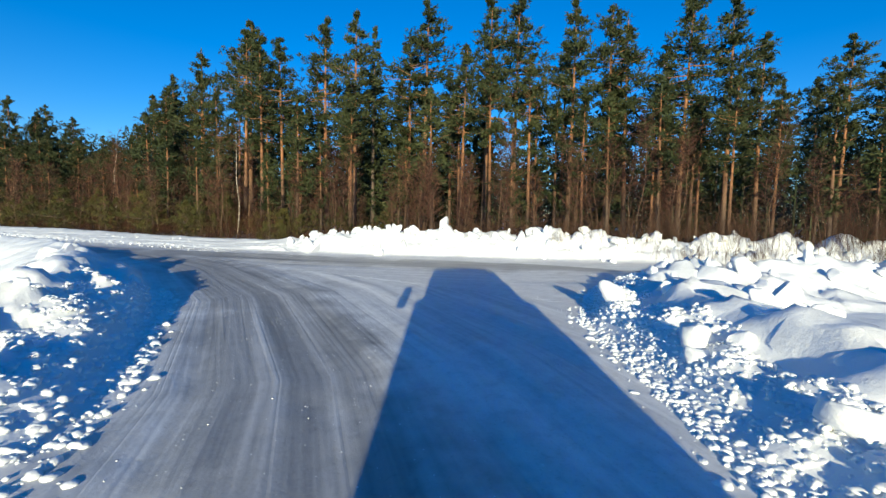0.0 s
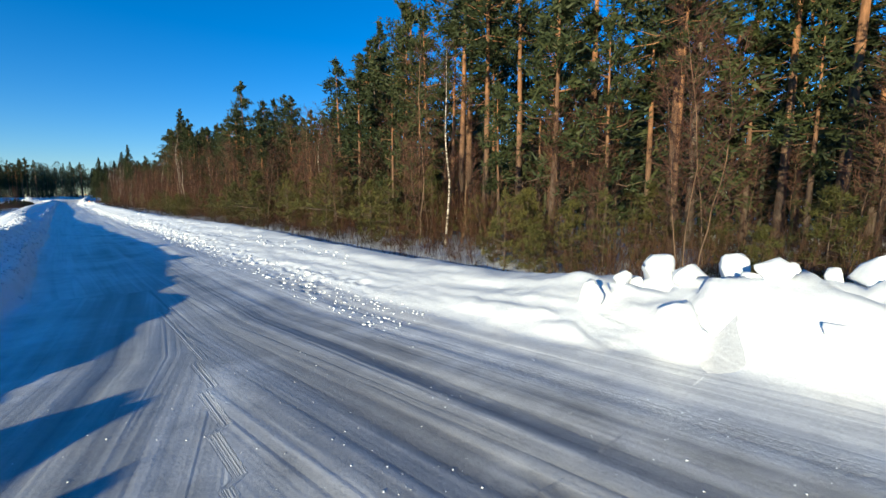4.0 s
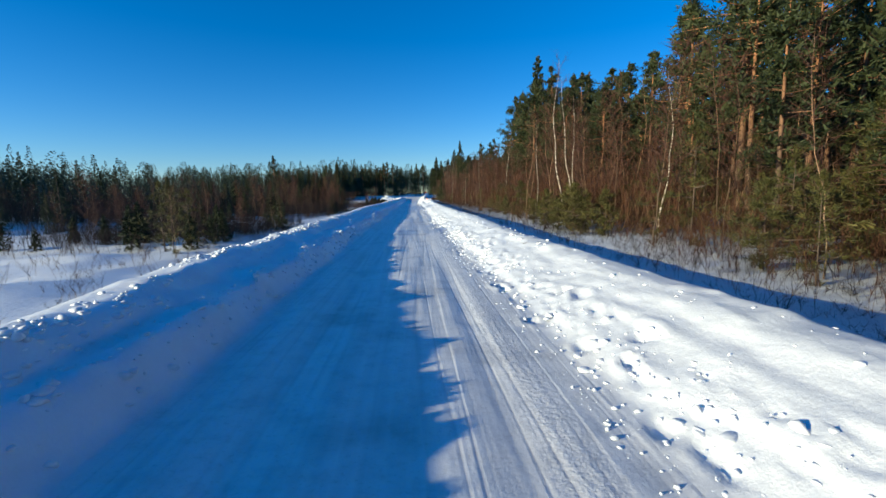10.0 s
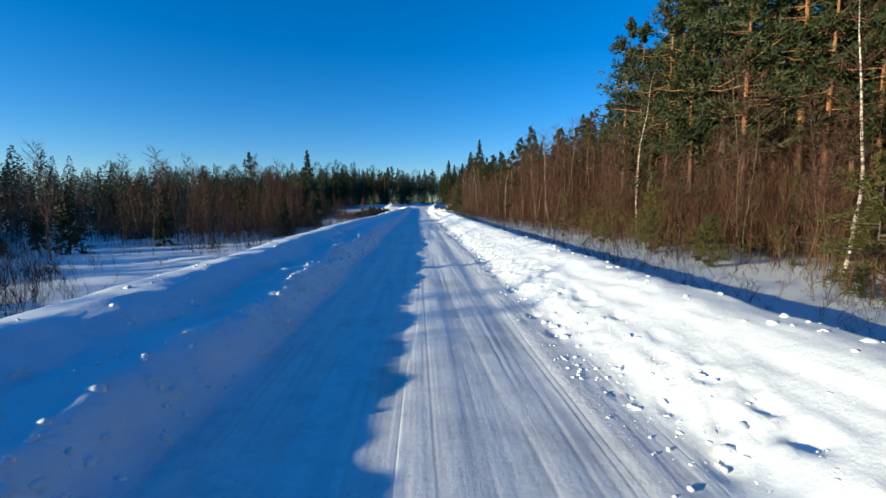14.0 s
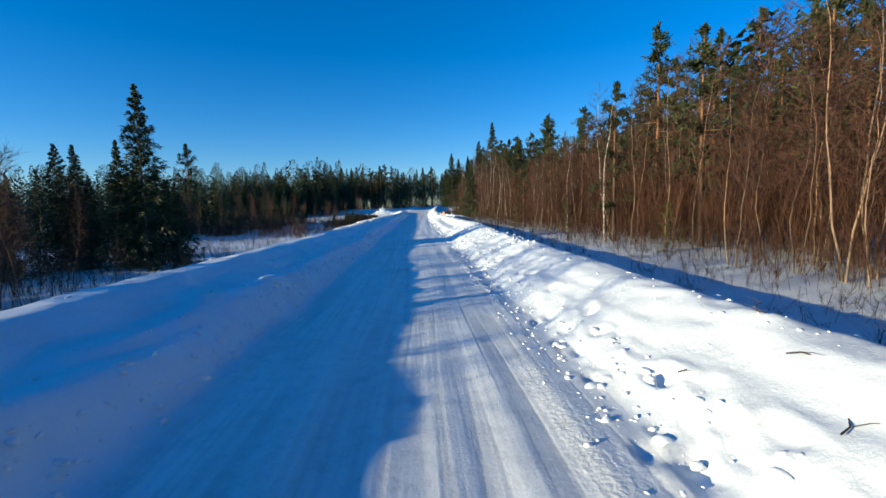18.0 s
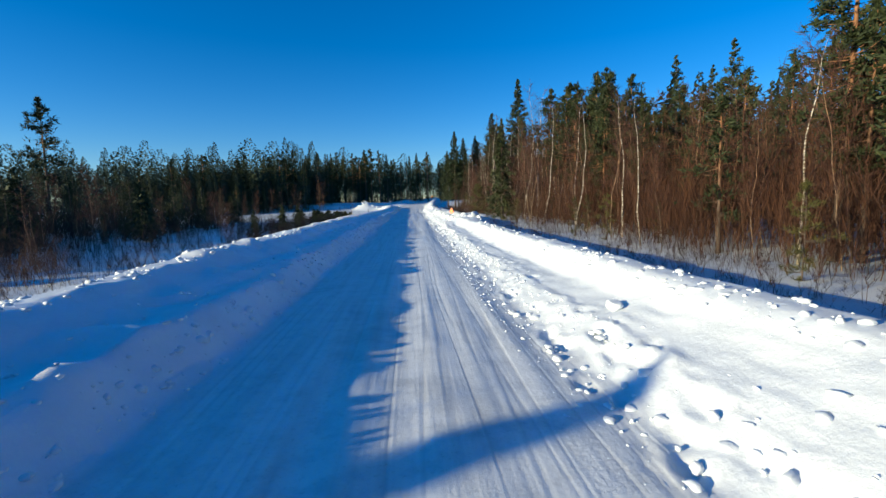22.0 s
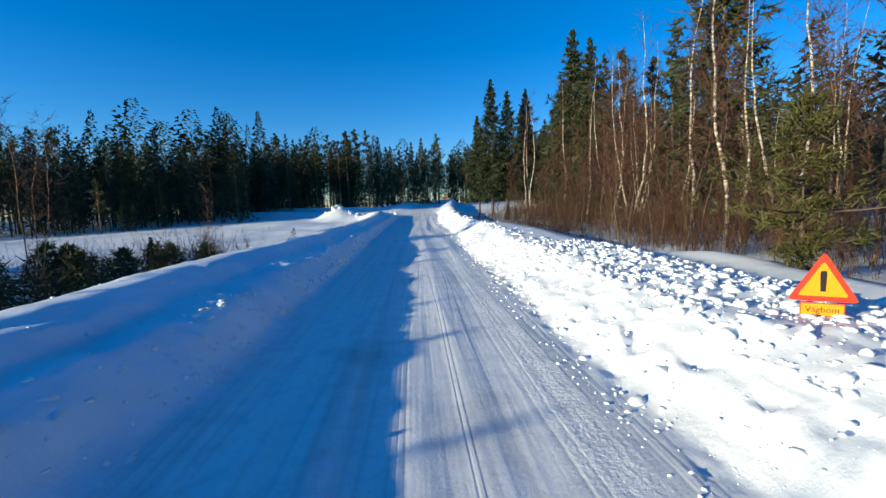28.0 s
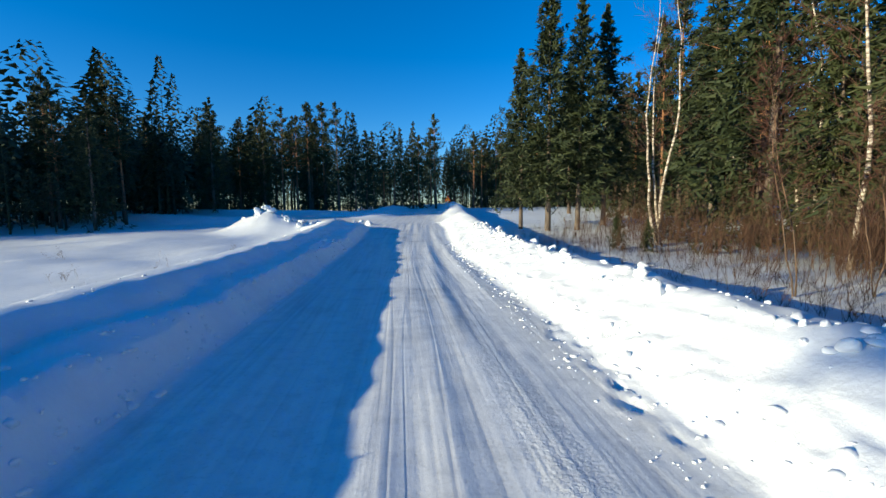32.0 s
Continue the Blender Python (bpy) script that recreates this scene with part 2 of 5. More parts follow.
SNOW = snow_material()
ROAD = road_material()
PINE_BARK = bark_material("pine_bark", (0.10, 0.068, 0.05), (0.30, 0.135, 0.06), 2.5, 8.0)
SPRUCE_BARK = bark_material("spruce_bark", (0.13, 0.10, 0.08), (0.17, 0.12, 0.09), 0.0, 8.0)
SAPLING_BARK = bark_material("young_stem_bark", (0.13, 0.085, 0.055), (0.20, 0.105, 0.06), 0.5, 5.0)
BIRCH_BARK = birch_material()
TAN_BARK = bark_material("sapling_bark", (0.26, 0.18, 0.12), (0.34, 0.19, 0.11), 0.5, 6.0)
TWIG_BARK = bark_material("twig_bark", (0.08, 0.05, 0.04), (0.10, 0.055, 0.042), 0.0, 5.0)
PINE_NEEDLES = leaf_material("pine_needles", [(0.0, (0.016, 0.025, 0.010)), (0.5, (0.033, 0.044, 0.016)), (1.0, (0.066, 0.072, 0.025))])
SPRUCE_NEEDLES = leaf_material("spruce_needles", [(0.0, (0.018, 0.028, 0.013)), (0.5, (0.033, 0.045, 0.018)), (1.0, (0.062, 0.068, 0.024))])
YOUNG_NEEDLES = leaf_material("young_pine_needles", [(0.0, (0.030, 0.033, 0.010)), (0.5, (0.066, 0.064, 0.017)), (1.0, (0.125, 0.105, 0.028))])
BIRCH_TWIGS = leaf_material("birch_twigs", [(0.0, (0.032, 0.014, 0.010)), (0.5, (0.080, 0.034, 0.022)), (1.0, (0.14, 0.070, 0.045))], rough=0.8)
BRUSH = leaf_material("brush_stems", [(0.0, (0.040, 0.023, 0.016)), (0.45, (0.085, 0.042, 0.026)), (0.8, (0.125, 0.072, 0.042)), (1.0, (0.22, 0.16, 0.11))], rough=0.8)
# brush colour again, with the shade of western bog and ditch painted in
SHADED_BRUSH = leaf_material("shaded_brush_stems", [(0.0, (0.014, 0.010, 0.009)), (0.5, (0.034, 0.022, 0.018)), (0.85, (0.060, 0.038, 0.028)), (1.0, (0.13, 0.10, 0.08))], rough=0.85)
RED_BRUSH = leaf_material("red_brush_stems", [(0.0, (0.016, 0.008, 0.006)), (0.35, (0.062, 0.026, 0.015)), (0.7, (0.125, 0.054, 0.028)), (0.84, (0.17, 0.10, 0.055)), (1.0, (0.34, 0.24, 0.15))], rough=0.8)
FAR_NEEDLES = leaf_material("far_conifers", [(0.0, (0.020, 0.030, 0.018)), (0.5, (0.036, 0.050, 0.026)), (1.0, (0.062, 0.076, 0.034))])


# ---- geometry helpers ----
class Geo:
    """Points and faces gathered for one mesh."""

    def __init__(self):
        self.v, self.f, self.n = [], [], 0

    def add(self, verts, faces):
        self.v.extend(verts)
        k = self.n
        self.f.extend([tuple(i + k for i in f) for f in faces])
        self.n += len(verts)

    def tube(self, pts, radii, sides=6, cap=True):
        pts = [Vector(p) for p in pts]
        verts, faces = [], []
        for i, (p, r) in enumerate(zip(pts, radii)):
            d = (pts[min(i + 1, len(pts) - 1)] - pts[max(i - 1, 0)]).normalized()
            a = d.orthogonal().normalized() if abs(d.z) < 0.98 else Vector((1, 0, 0))
            a = (a - d * a.dot(d)).normalized()
            b = d.cross(a)
            for s in range(sides):
                w = 2 * math.pi * s / sides
                verts.append(tuple(p + (a * math.cos(w) + b * math.sin(w)) * r))
        for i in range(len(pts) - 1):
            for s in range(sides):
                t = (s + 1) % sides
                faces.append((i * sides + s, i * sides + t, (i + 1) * sides + t, (i + 1) * sides + s))
        if cap:
            faces.append(tuple(range((len(pts) - 1) * sides, len(pts) * sides)))
        self.add(verts, faces)

    def blade(self, p, d, length, width, side):
        """A thin leaf or needle spray: one long triangle."""
        p, d = Vector(p), Vector(d)
        s = d.cross(Vector(side))
        if s.length < 1e-4:
            s = d.orthogonal()
        s = s.normalized() * width * 0.5
        self.add([tuple(p - s), tuple(p + s), tuple(p + d * length)], [(0, 1, 2)])

    def mesh(self, name, smooth=False):
        me = bpy.data.meshes.new(name)
        me.from_pydata(self.v, [], self.f)
        if smooth:
            me.polygons.foreach_set("use_smooth", np.ones(len(me.polygons), bool))
        me.update()
        return me


def numpy_mesh(name, verts, faces, smooth=False):
    """A mesh from arrays; faces all of one corner count."""
    me = bpy.data.meshes.new(name)
    k = faces.shape[1]
    me.vertices.add(len(verts))
    me.vertices.foreach_set("co", np.asarray(verts, np.float32).ravel())
    me.loops.add(faces.size)
    me.loops.foreach_set("vertex_index", faces.astype(np.int32).ravel())
    me.polygons.add(len(faces))
    me.polygons.foreach_set("loop_start", np.arange(0, faces.size, k, dtype=np.int32))
    if smooth:
        me.polygons.foreach_set("use_smooth", np.ones(len(faces), bool))
    me.update(calc_edges=True)
    return me


def part(name, me, mat, parent, label=""):
    ob = new(name, me)
    if not me.materials:
        me.materials.append(mat)
    ob.parent = parent
    if label:
        ob["label"] = label
    if name in ("branchwork", "crown"):
        ob["kind"] = "stuff"
    return ob


def lattice(ix, iy, seed):
    h = (ix.astype(np.int64) * 374761393 + iy.astype(np.int64) * 668265263 + seed * 974634541) & 0xFFFFFFFF
    h = ((h ^ (h >> 13)) * 1274126177) & 0xFFFFFFFF
    return ((h ^ (h >> 16)) & 0xFFFF) / 65535.0


def vnoise(x, y, scale, seed):
    """Smooth value noise, -1 to 1."""
    x, y = np.asarray(x, float) / scale, np.asarray(y, float) / scale
    ix, iy = np.floor(x), np.floor(y)
    fx, fy = x - ix, y - iy
    fx, fy = fx * fx * (3 - 2 * fx), fy * fy * (3 - 2 * fy)
    ix, iy = ix.astype(np.int64), iy.astype(np.int64)
    a, b = lattice(ix, iy, seed), lattice(ix + 1, iy, seed)
    c, d = lattice(ix, iy + 1, seed), lattice(ix + 1, iy + 1, seed)
    return ((a + (b - a) * fx) * (1 - fy) + (c + (d - c) * fx) * fy) * 2 - 1


def fbm(x, y, scale, seed, octaves=4, gain=0.5):
    s, amp, tot = 0.0, 1.0, 0.0
    for o in range(octaves):
        s = s + amp * vnoise(x, y, scale / 2**o, seed + o)
        tot += amp
        amp *= gain
    return s / tot


def smooth(a, b, x):
    t = np.clip((x - a) / (b - a), 0, 1)
    return t * t * (3 - 2 * t)


# ---- the plan of the roads ----
MAIN = np.array([(16, -78), (9.5, -58), (6.2, -49), (3.2, -41), (1.4, -33), (0.3, -24), (0, -12), (0, 186), (0.8, 205), (3.0, 225), (4.5, 245), (2.0, 268), (-6, 290)], float)
SIDE_IN = np.array([(-60, -64), (-32, -54), (-21, -48.7), (-15, -45.2), (-10.6, -41.6), (-6.5, -37), (-3.0, -31), (-1.0, -25), (0, -18)], float)
TURN_OUT = np.array([(-18, -46.8), (-12, -44.3), (-6, -42.3), (-1, -42.3), (3, -44.8), (6.5, -51)], float)
MOUTH = np.array([(-9, -41), (-3.0, -39.8), (-3.5, -36), (0.5, -38), (1.5, -30)], float)
SIDE_FAR = np.array([(0.3, 201), (-4, 210), (-12, 217), (-30, 224)], float)


def to_line(x, y, pts):
    """Distance to a line of points, metres along it, and the side (left negative)."""
    best = np.full(np.shape(x), 1e9)
    along, side, run = np.zeros(np.shape(x)), np.zeros(np.shape(x)), 0.0
    for (ax, ay), (bx, by) in zip(pts[:-1], pts[1:]):
        dx, dy = bx - ax, by - ay
        ll = math.hypot(dx, dy)
        t = np.clip(((x - ax) * dx + (y - ay) * dy) / ll**2, 0, 1)
        px, py = x - ax - t * dx, y - ay - t * dy
        d = np.hypot(px, py)
        cr = np.sign(px * dy - py * dx)
        m = d < best
        best, along, side = np.where(m, d, best), np.where(m, run + t * ll, along), np.where(m, cr, side)
        run += ll
    return best, along, side


def right_edge(y):
    """Half width of the straight road on its right side."""
    return np.interp(y, [-30, -20, 2, 20, 37, 110, 125, 157, 171, 190], [2.45, 2.45, 2.6, 2.1, 1.95, 2.0, 2.1, 2.4, 2.75, 2.8])


def plan(x, y):
    """Lateral distance from the roads' edge (negative on the road), lane and metres along."""
    d1, s1, k1 = to_line(x, y, MAIN)
    half = np.where(k1 < 0, 2.5, right_edge(y)) + 0.15 * vnoise(s1, s1 * 0, 5.0, 3) + 0.9 * np.exp(-((y + 38) / 9.0) ** 2)
    e1 = d1 - half
    d2, s2, k2 = to_line(x, y, SIDE_IN)
    e2 = d2 - 2.15
    e3 = to_line(x, y, TURN_OUT)[0] - 2.5
    e3 = np.minimum(e3, to_line(x, y, MOUTH)[0] - 2.6)
    e4 = to_line(x, y, SIDE_FAR)[0] - 2.3
    e = np.minimum(np.minimum(e1, e2), np.minimum(e3, e4))
    m2 = (e2 < e1) & (y < -18)
    lane = np.where(m2, d2 * k2, d1 * k1)
    along = np.where(m2, s2 - 30, s1)
    return e, lane, along, k1


def bank_shape(x, y, side):
    """Crest distance from the edge, crest height, and how rough the bank is."""
    left = side < 0
    # left bank of the straight
    cl = np.interp(y, [-30, -14, 0, 6, 14, 22, 36, 60, 100, 114, 128, 150, 160, 185, 205], [1.4, 1.0, 0.95, 1.15, 1.7, 2.05, 2.35, 2.45, 2.5, 2.75, 2.6, 2.5, 2.25, 2.0, 2.6])
    zl = np.interp(y, [-30, -24, -17, -11, -6, 0, 14, 22, 36, 58, 70, 90, 105, 114, 128, 150, 160, 172, 190, 198, 201.5, 204, 213, 218, 240], [0.6, 0.72, 0.86, 0.99, 0.86, 0.78, 0.81, 0.77, 0.82, 0.95, 0.93, 0.90, 0.95, 0.98, 0.98, 0.97, 0.86, 0.90, 0.95, 1.0, 0.7, 0.06, 0.06, 0.5, 0.6])
    # right bank of the straight
    cr = np.interp(y, [-60, -45, -32, -25, -20, -11, -6, 4, 22, 37, 67, 74, 90, 97, 112, 120, 128, 136, 158, 170, 190], [1.6, 2.2, 2.2, 2.4, 2.65, 3.2, 3.15, 2.35, 2.1, 2.15, 1.95, 2.1, 2.25, 2.35, 2.4, 2.4, 2.3, 1.7, 1.65, 1.75, 2.1])
    zr = np.interp(y, [-60, -45, -32, -28, -25, -18, -11, -6, 4, 22, 37, 67, 90, 95.5, 106, 120, 128, 136, 150, 158, 170, 180, 190, 215], [0.9, 1.15, 1.05, 0.66, 0.42, 0.40, 0.45, 0.54, 0.56, 0.57, 0.69, 0.70, 0.74, 0.86, 0.75, 0.74, 0.76, 0.6, 0.62, 0.84, 0.84, 0.8, 0.9, 1.1])
    c, z = np.where(left, cl, cr), np.where(left, zl, zr)
    west = (y < -26) & (x < 3.5) & left
    c = np.where(west, np.interp(x, [-16, -9], [2.9, 1.7]), c)
    z = np.where(west, np.where(y < -43.5, 0.68, np.interp(x, [-16, -9], [0.48, 0.62])), z)
    rough = np.where(y < -28, 1.25, 0.5)
    rough = np.where((y > 153) & ~left, 0.8, rough)
    rough = np.where((y > 133) & (y < 153) & ~left, 0.9, rough)
    rough = np.where((y > 76) & (y < 96) & ~left, 0.8, rough)
    return c, z, rough


def terrain(x, y):
    """Level of the land without the roads and their banks."""
    lift = 2.3 * smooth(178, 245, y)
    off = np.minimum(np.abs(x), 60)
    bog = np.where(x > 0, np.interp(y, [-24, -14, 10, 20], [-0.42, -0.12, -0.12, 0.06]), -0.42) * smooth(4, 9, off)
    humps = 0.26 * np.maximum(fbm(x, y, 3.4, 25, 3), -0.25) * smooth(-7.5, -10, x) * smooth(-26, -20, x)
    humps = humps + 0.34 * np.maximum(fbm(x * 0.3, y, 2.4, 28, 3), -0.2) * smooth(-8.5, -11, x) * smooth(-70, -50, x) * smooth(-16, -8, y) * (1 - smooth(30, 40, y))
    heap = 1.75 * np.exp(-(((x + 9.2) / 4.4) ** 2 + ((y - 205.0 - 0.25 * (x + 9.2)) / 1.9) ** 2) ** 1.3) * (1 + 0.5 * fbm(x, y, 1.6, 29, 3))
    ridge = heap + 0.55 * np.exp(-((x - 7.7 - 0.4 * np.sin(y * 0.6)) / 0.9) ** 2) * smooth(137, 141, y) * (1 - smooth(149, 153, y)) * (1 + 0.4 * fbm(x, y, 2.5, 27, 2))
    return lift + bog + humps + ridge + 0.22 * fbm(x, y, 9.0, 11, 3) * smooth(6, 10, off) + 0.8 * fbm(x, y, 60.0, 21, 2) * smooth(14, 50, off)


def level(x, y, fine=True):
    x, y = np.asarray(x, float), np.asarray(y, float)
    e, lane, along, side = plan(x, y)
    c, z, rough = bank_shape(x, y, side)
    z = z * (1 + np.where(y > -24, 0.05, 0.10) * fbm(along, side * 7.0, 5.0, 31, 3))
    inner = smooth(-0.05, 1.0, e / c)
    # a step half way up, where the plough wing has cut
    step = 0.62 * smooth(0.0, 0.34, e / c + 0.06 * fbm(along, along * 0, 3.0, 36, 2)) + 0.38 * smooth(0.58, 1.0, e / c)
    inner = np.where(side < 0, 0.2 * inner + 0.8 * step, 0.75 * inner + 0.25 * step)
    wall = np.interp(y, [95, 103, 124, 132], [0.0, 0.85, 0.85, 0.0]) * (side > 0)
    inner = inner * (1 - wall) + wall * (0.28 * smooth(0.0, 0.35, e / c) + 0.72 * smooth(0.60, 0.92, e / c))
    wide = np.where(side > 0, np.interp(y, [122, 130, 160, 172], [0.0, 1.0, 1.0, 0.0]), 0.0)
    steep = np.where((side > 0) & (y > -22), 0.9, 0.0) * (1 - wide)
    outer = 1 - smooth(c + 0.25 - 0.1 * steep + 1.2 * wide, c + 2.6 - steep + 2.6 * wide, e)
    land = terrain(x, y)
    lift = 2.3 * smooth(178, 245, y)
    away = smooth(c + 0.2 + 1.2 * wide, c + 3.2 - steep + 2.6 * wide, e)
    h = lift + (land - lift) * away + z * inner * np.where(e > c + 0.25, outer, 1.0)
    if fine:
        on_bank = smooth(-0.15, 0.5, e) * (1 - 0.6 * smooth(c + 1.0, c + 4, e))
        lumps = np.abs(fbm(x, y, 1.5, 41, 4, 0.55)) * 0.30 + np.maximum(fbm(x, y, 0.55, 51, 3), 0) * 0.16
        # the sunny bank is smooth, with shallow facets and small knobs
        calm = (side > 0) & (y > -26)
        lumps = np.where(calm, 0.06 + 0.05 * fbm(x, y, 1.1, 42, 4, 0.6) + 0.05 * np.maximum(fbm(x, y, 0.4, 52, 2), 0), lumps)
        lumps = np.where((side < 0) & (y > -20), lumps * (1 - 0.75 * smooth(c - 0.9, c - 0.3, e)) + 0.03, lumps)
        crest = np.exp(-((e - c) / 0.5) ** 2) * np.maximum(fbm(x, y, 0.8, 61, 3), 0) * np.where((side < 0) & (y > -20), np.interp(y, [24, 36, 92, 100, 134, 140], [0.17, 0.08, 0.08, 0.2, 0.2, 0.09]), np.where(calm, 0.10, 0.20))
        shelf = np.where(side < 0, 0.11, 0.075) * fbm(along * 0.45 + e * 0.5, e * 2.6, 1.0, 44, 3) + np.where(side < 0, 0.09, 0.05) * np.maximum(fbm(along * 0.8, e * 2.0, 0.5, 47, 2), 0)
        h = h + on_bank * np.minimum(rough, 1.0) * (lumps - 0.07) + crest * (0.6 + rough) + smooth(0.1, 0.5, e) * (1 - smooth(c - 0.5, c + 0.1, e)) * np.where(side < 0, 0.95, 0.55) * shelf
        blocky = np.floor(2.2 * fbm(x, y, 1.3, 71, 2) + 0.5) * 0.2 * (rough > 1.0) * smooth(0.5, 1.4, e) * (1 - smooth(4, 5, e))
        h = h + blocky
        # ruts and lanes of packed snow
        road = 1 - smooth(-0.5, 0.1, e)
        rut = 0.020 * vnoise(lane * 1.0, along * 0.035, 0.30, 81) + 0.024 * vnoise(lane, along * 0.05, 0.6, 82) + 0.008 * fbm(x, y, 0.35, 83, 2)
        # the ruts of the two roads fade where they meet
        apart = np.abs((to_line(x, y, SIDE_IN)[0] - 2.15) - (to_line(x, y, MAIN)[0] - 2.5))
        h = h + road * rut * np.where(y < -16, smooth(0.1, 1.4, apart), 1.0)
    return h


# ---- ground: one sheet, finer near the road ----
FINE = [(-8.0, 9.0, -30.0, 206.0, 0.125, 0.11), (-26.0, 14.0, -62.0, -30.0, 0.16, 0.16), (-20.0, -8.0, -30.0, -14.0, 0.25, 0.25), (-26.0, -8.0, -14.0, 130.0, 0.5, 0.5)]


def in_fine(x, y, pad):
    m = np.zeros(np.shape(x), bool)
    for x0, x1, y0, y1, _, _ in FINE:
        m |= (x > x0 + pad) & (x < x1 - pad) & (y > y0 + pad) & (y < y1 - pad)
    return m


def dents(xs, ys, h):
    """Footprints and holes along the foot of the right bank."""
    r = np.random.default_rng(5)
    for i in range(2600):
        cy = r.uniform(-24, 190)
        cx = float(right_edge(cy)) - 0.15 + 1.15 * r.uniform(0, 1)
        w = 0.05 + 0.09 * r.uniform(0, 1) ** 3
        deep = w * r.uniform(0.25, 0.5)
        i0, i1 = np.searchsorted(xs, [cx - 0.5, cx + 0.5])
        j0, j1 = np.searchsorted(ys, [cy - 0.6, cy + 0.6])
        gx, gy = np.meshgrid(xs[i0:i1], ys[j0:j1])
        q = ((gx - cx) / w) ** 2 + ((gy - cy) / (w * 1.3)) ** 2
        h[j0:j1, i0:i1] += deep * (-np.exp(-q * q) + 0.35 * np.exp(-((np.sqrt(q) - 1.7) / 0.45) ** 2))
    return h


def build_ground():
    V, Fs, mats, lanes, base = [], [], [], [], 0
    for k, (x0, x1, y0, y1, dx, dy) in enumerate(FINE + [(-62, 62, -92, 300, 1.0, 1.0), (-1500, 1500, -1500, 1500, 30.0, 30.0)]):
        xs, ys = np.linspace(x0, x1, round((x1 - x0) / dx) + 1), np.linspace(y0, y1, round((y1 - y0) / dy) + 1)
        far = len(FINE) + 1
        if k == 0:
            xs = np.r_[np.linspace(x0, 1.0, 72)[:-1], np.linspace(1.0, 4.8, 62)[:-1], np.linspace(4.8, x1, 34)]
        if k == far:
            xs = np.unique(np.r_[np.arange(-1502, 1500, 30), -62, 62])
            ys = np.unique(np.r_[np.arange(-1502, 1500, 30), -92, 300])
        X, Y = np.meshgrid(xs, ys)
        H = level(X, Y, fine=k < far)
        if k == 0:
            H = dents(xs, ys, H)
        if k == far:
            H = H - 1.2 * ((np.abs(X) < 61.5) & (Y > -91.5) & (Y < 299.5))
        nx, ny = len(xs), len(ys)
        i = np.arange(nx * ny).reshape(ny, nx)
        q = np.stack([i[:-1, :-1], i[:-1, 1:], i[1:, 1:], i[1:, :-1]], -1).reshape(-1, 4)
        cx, cy = X.ravel()[q].mean(1), Y.ravel()[q].mean(1)
        if k == far - 1:
            hem = q[in_fine(cx, cy, 0.0) & ~in_fine(cx, cy, 1.0)]
            q, cx, cy = (a[~in_fine(cx, cy, 0.0)] for a in (q, cx, cy))
        if k == far:
            keep = ~((np.abs(cx) < 40) & (cy > -70) & (cy < 270))
            q, cx, cy = q[keep], cx[keep], cy[keep]
        e, lane, along, side = plan(X.ravel(), Y.ravel())
        worn = (0.50 * np.exp(-((Y.ravel() + 36) / 30.0) ** 2) + 0.10) * (X.ravel() < 4.5) * np.exp(-((lane + 0.1) / 1.7) ** 2)
        V.append(np.stack([X.ravel(), Y.ravel(), H.ravel()], -1))
        lanes.append(np.stack([lane, along, worn], -1))
        mats.append(1 - smooth(-0.25, 0.3, e + 0.3 * fbm(X.ravel(), Y.ravel(), 0.7, 91, 3)))
        Fs.append(q + base)
        base += nx * ny
        if k == far - 1:
            # a hem that dips under the finer sheets
            V.append(V[-1] - np.array([0, 0, 0.5]) * in_fine(X.ravel(), Y.ravel(), 0.05)[:, None])
            lanes.append(lanes[-1])
            mats.append(mats[-1])
            Fs.append(hem + base)
            base += nx * ny
    V, F, M, L = np.concatenate(V), np.concatenate(Fs), np.concatenate(mats), np.concatenate(lanes)
    used = np.zeros(len(V), bool)
    used[F.ravel()] = True
    remap = np.cumsum(used) - 1
    me = numpy_mesh("ground", V[used], remap[F], smooth=True)
    me.materials.append(ROAD)
    at = me.attributes.new("packed", "FLOAT", "POINT")
    at.data.foreach_set("value", M[used].astype(np.float32))
    at = me.attributes.new("lane", "FLOAT_VECTOR", "POINT")
    at.data.foreach_set("vector", L[used].astype(np.float32).ravel())
    return tagged(new("ground", me), "snow-covered ground with a ploughed road of packed snow between banks", "ground", kind="structure")


build_ground()


def ground_at(x, y):
    return float(level(np.array([x]), np.array([y]))[0])


# ---- snow clods ----
def ico(sub):
    bm = bmesh.new()
    bmesh.ops.create_icosphere(bm, subdivisions=sub, radius=1.0)
    v = np.array([p.co[:] for p in bm.verts])
    f = np.array([[q.index for q in t.verts] for t in bm.faces])
    bm.free()
    return v, f


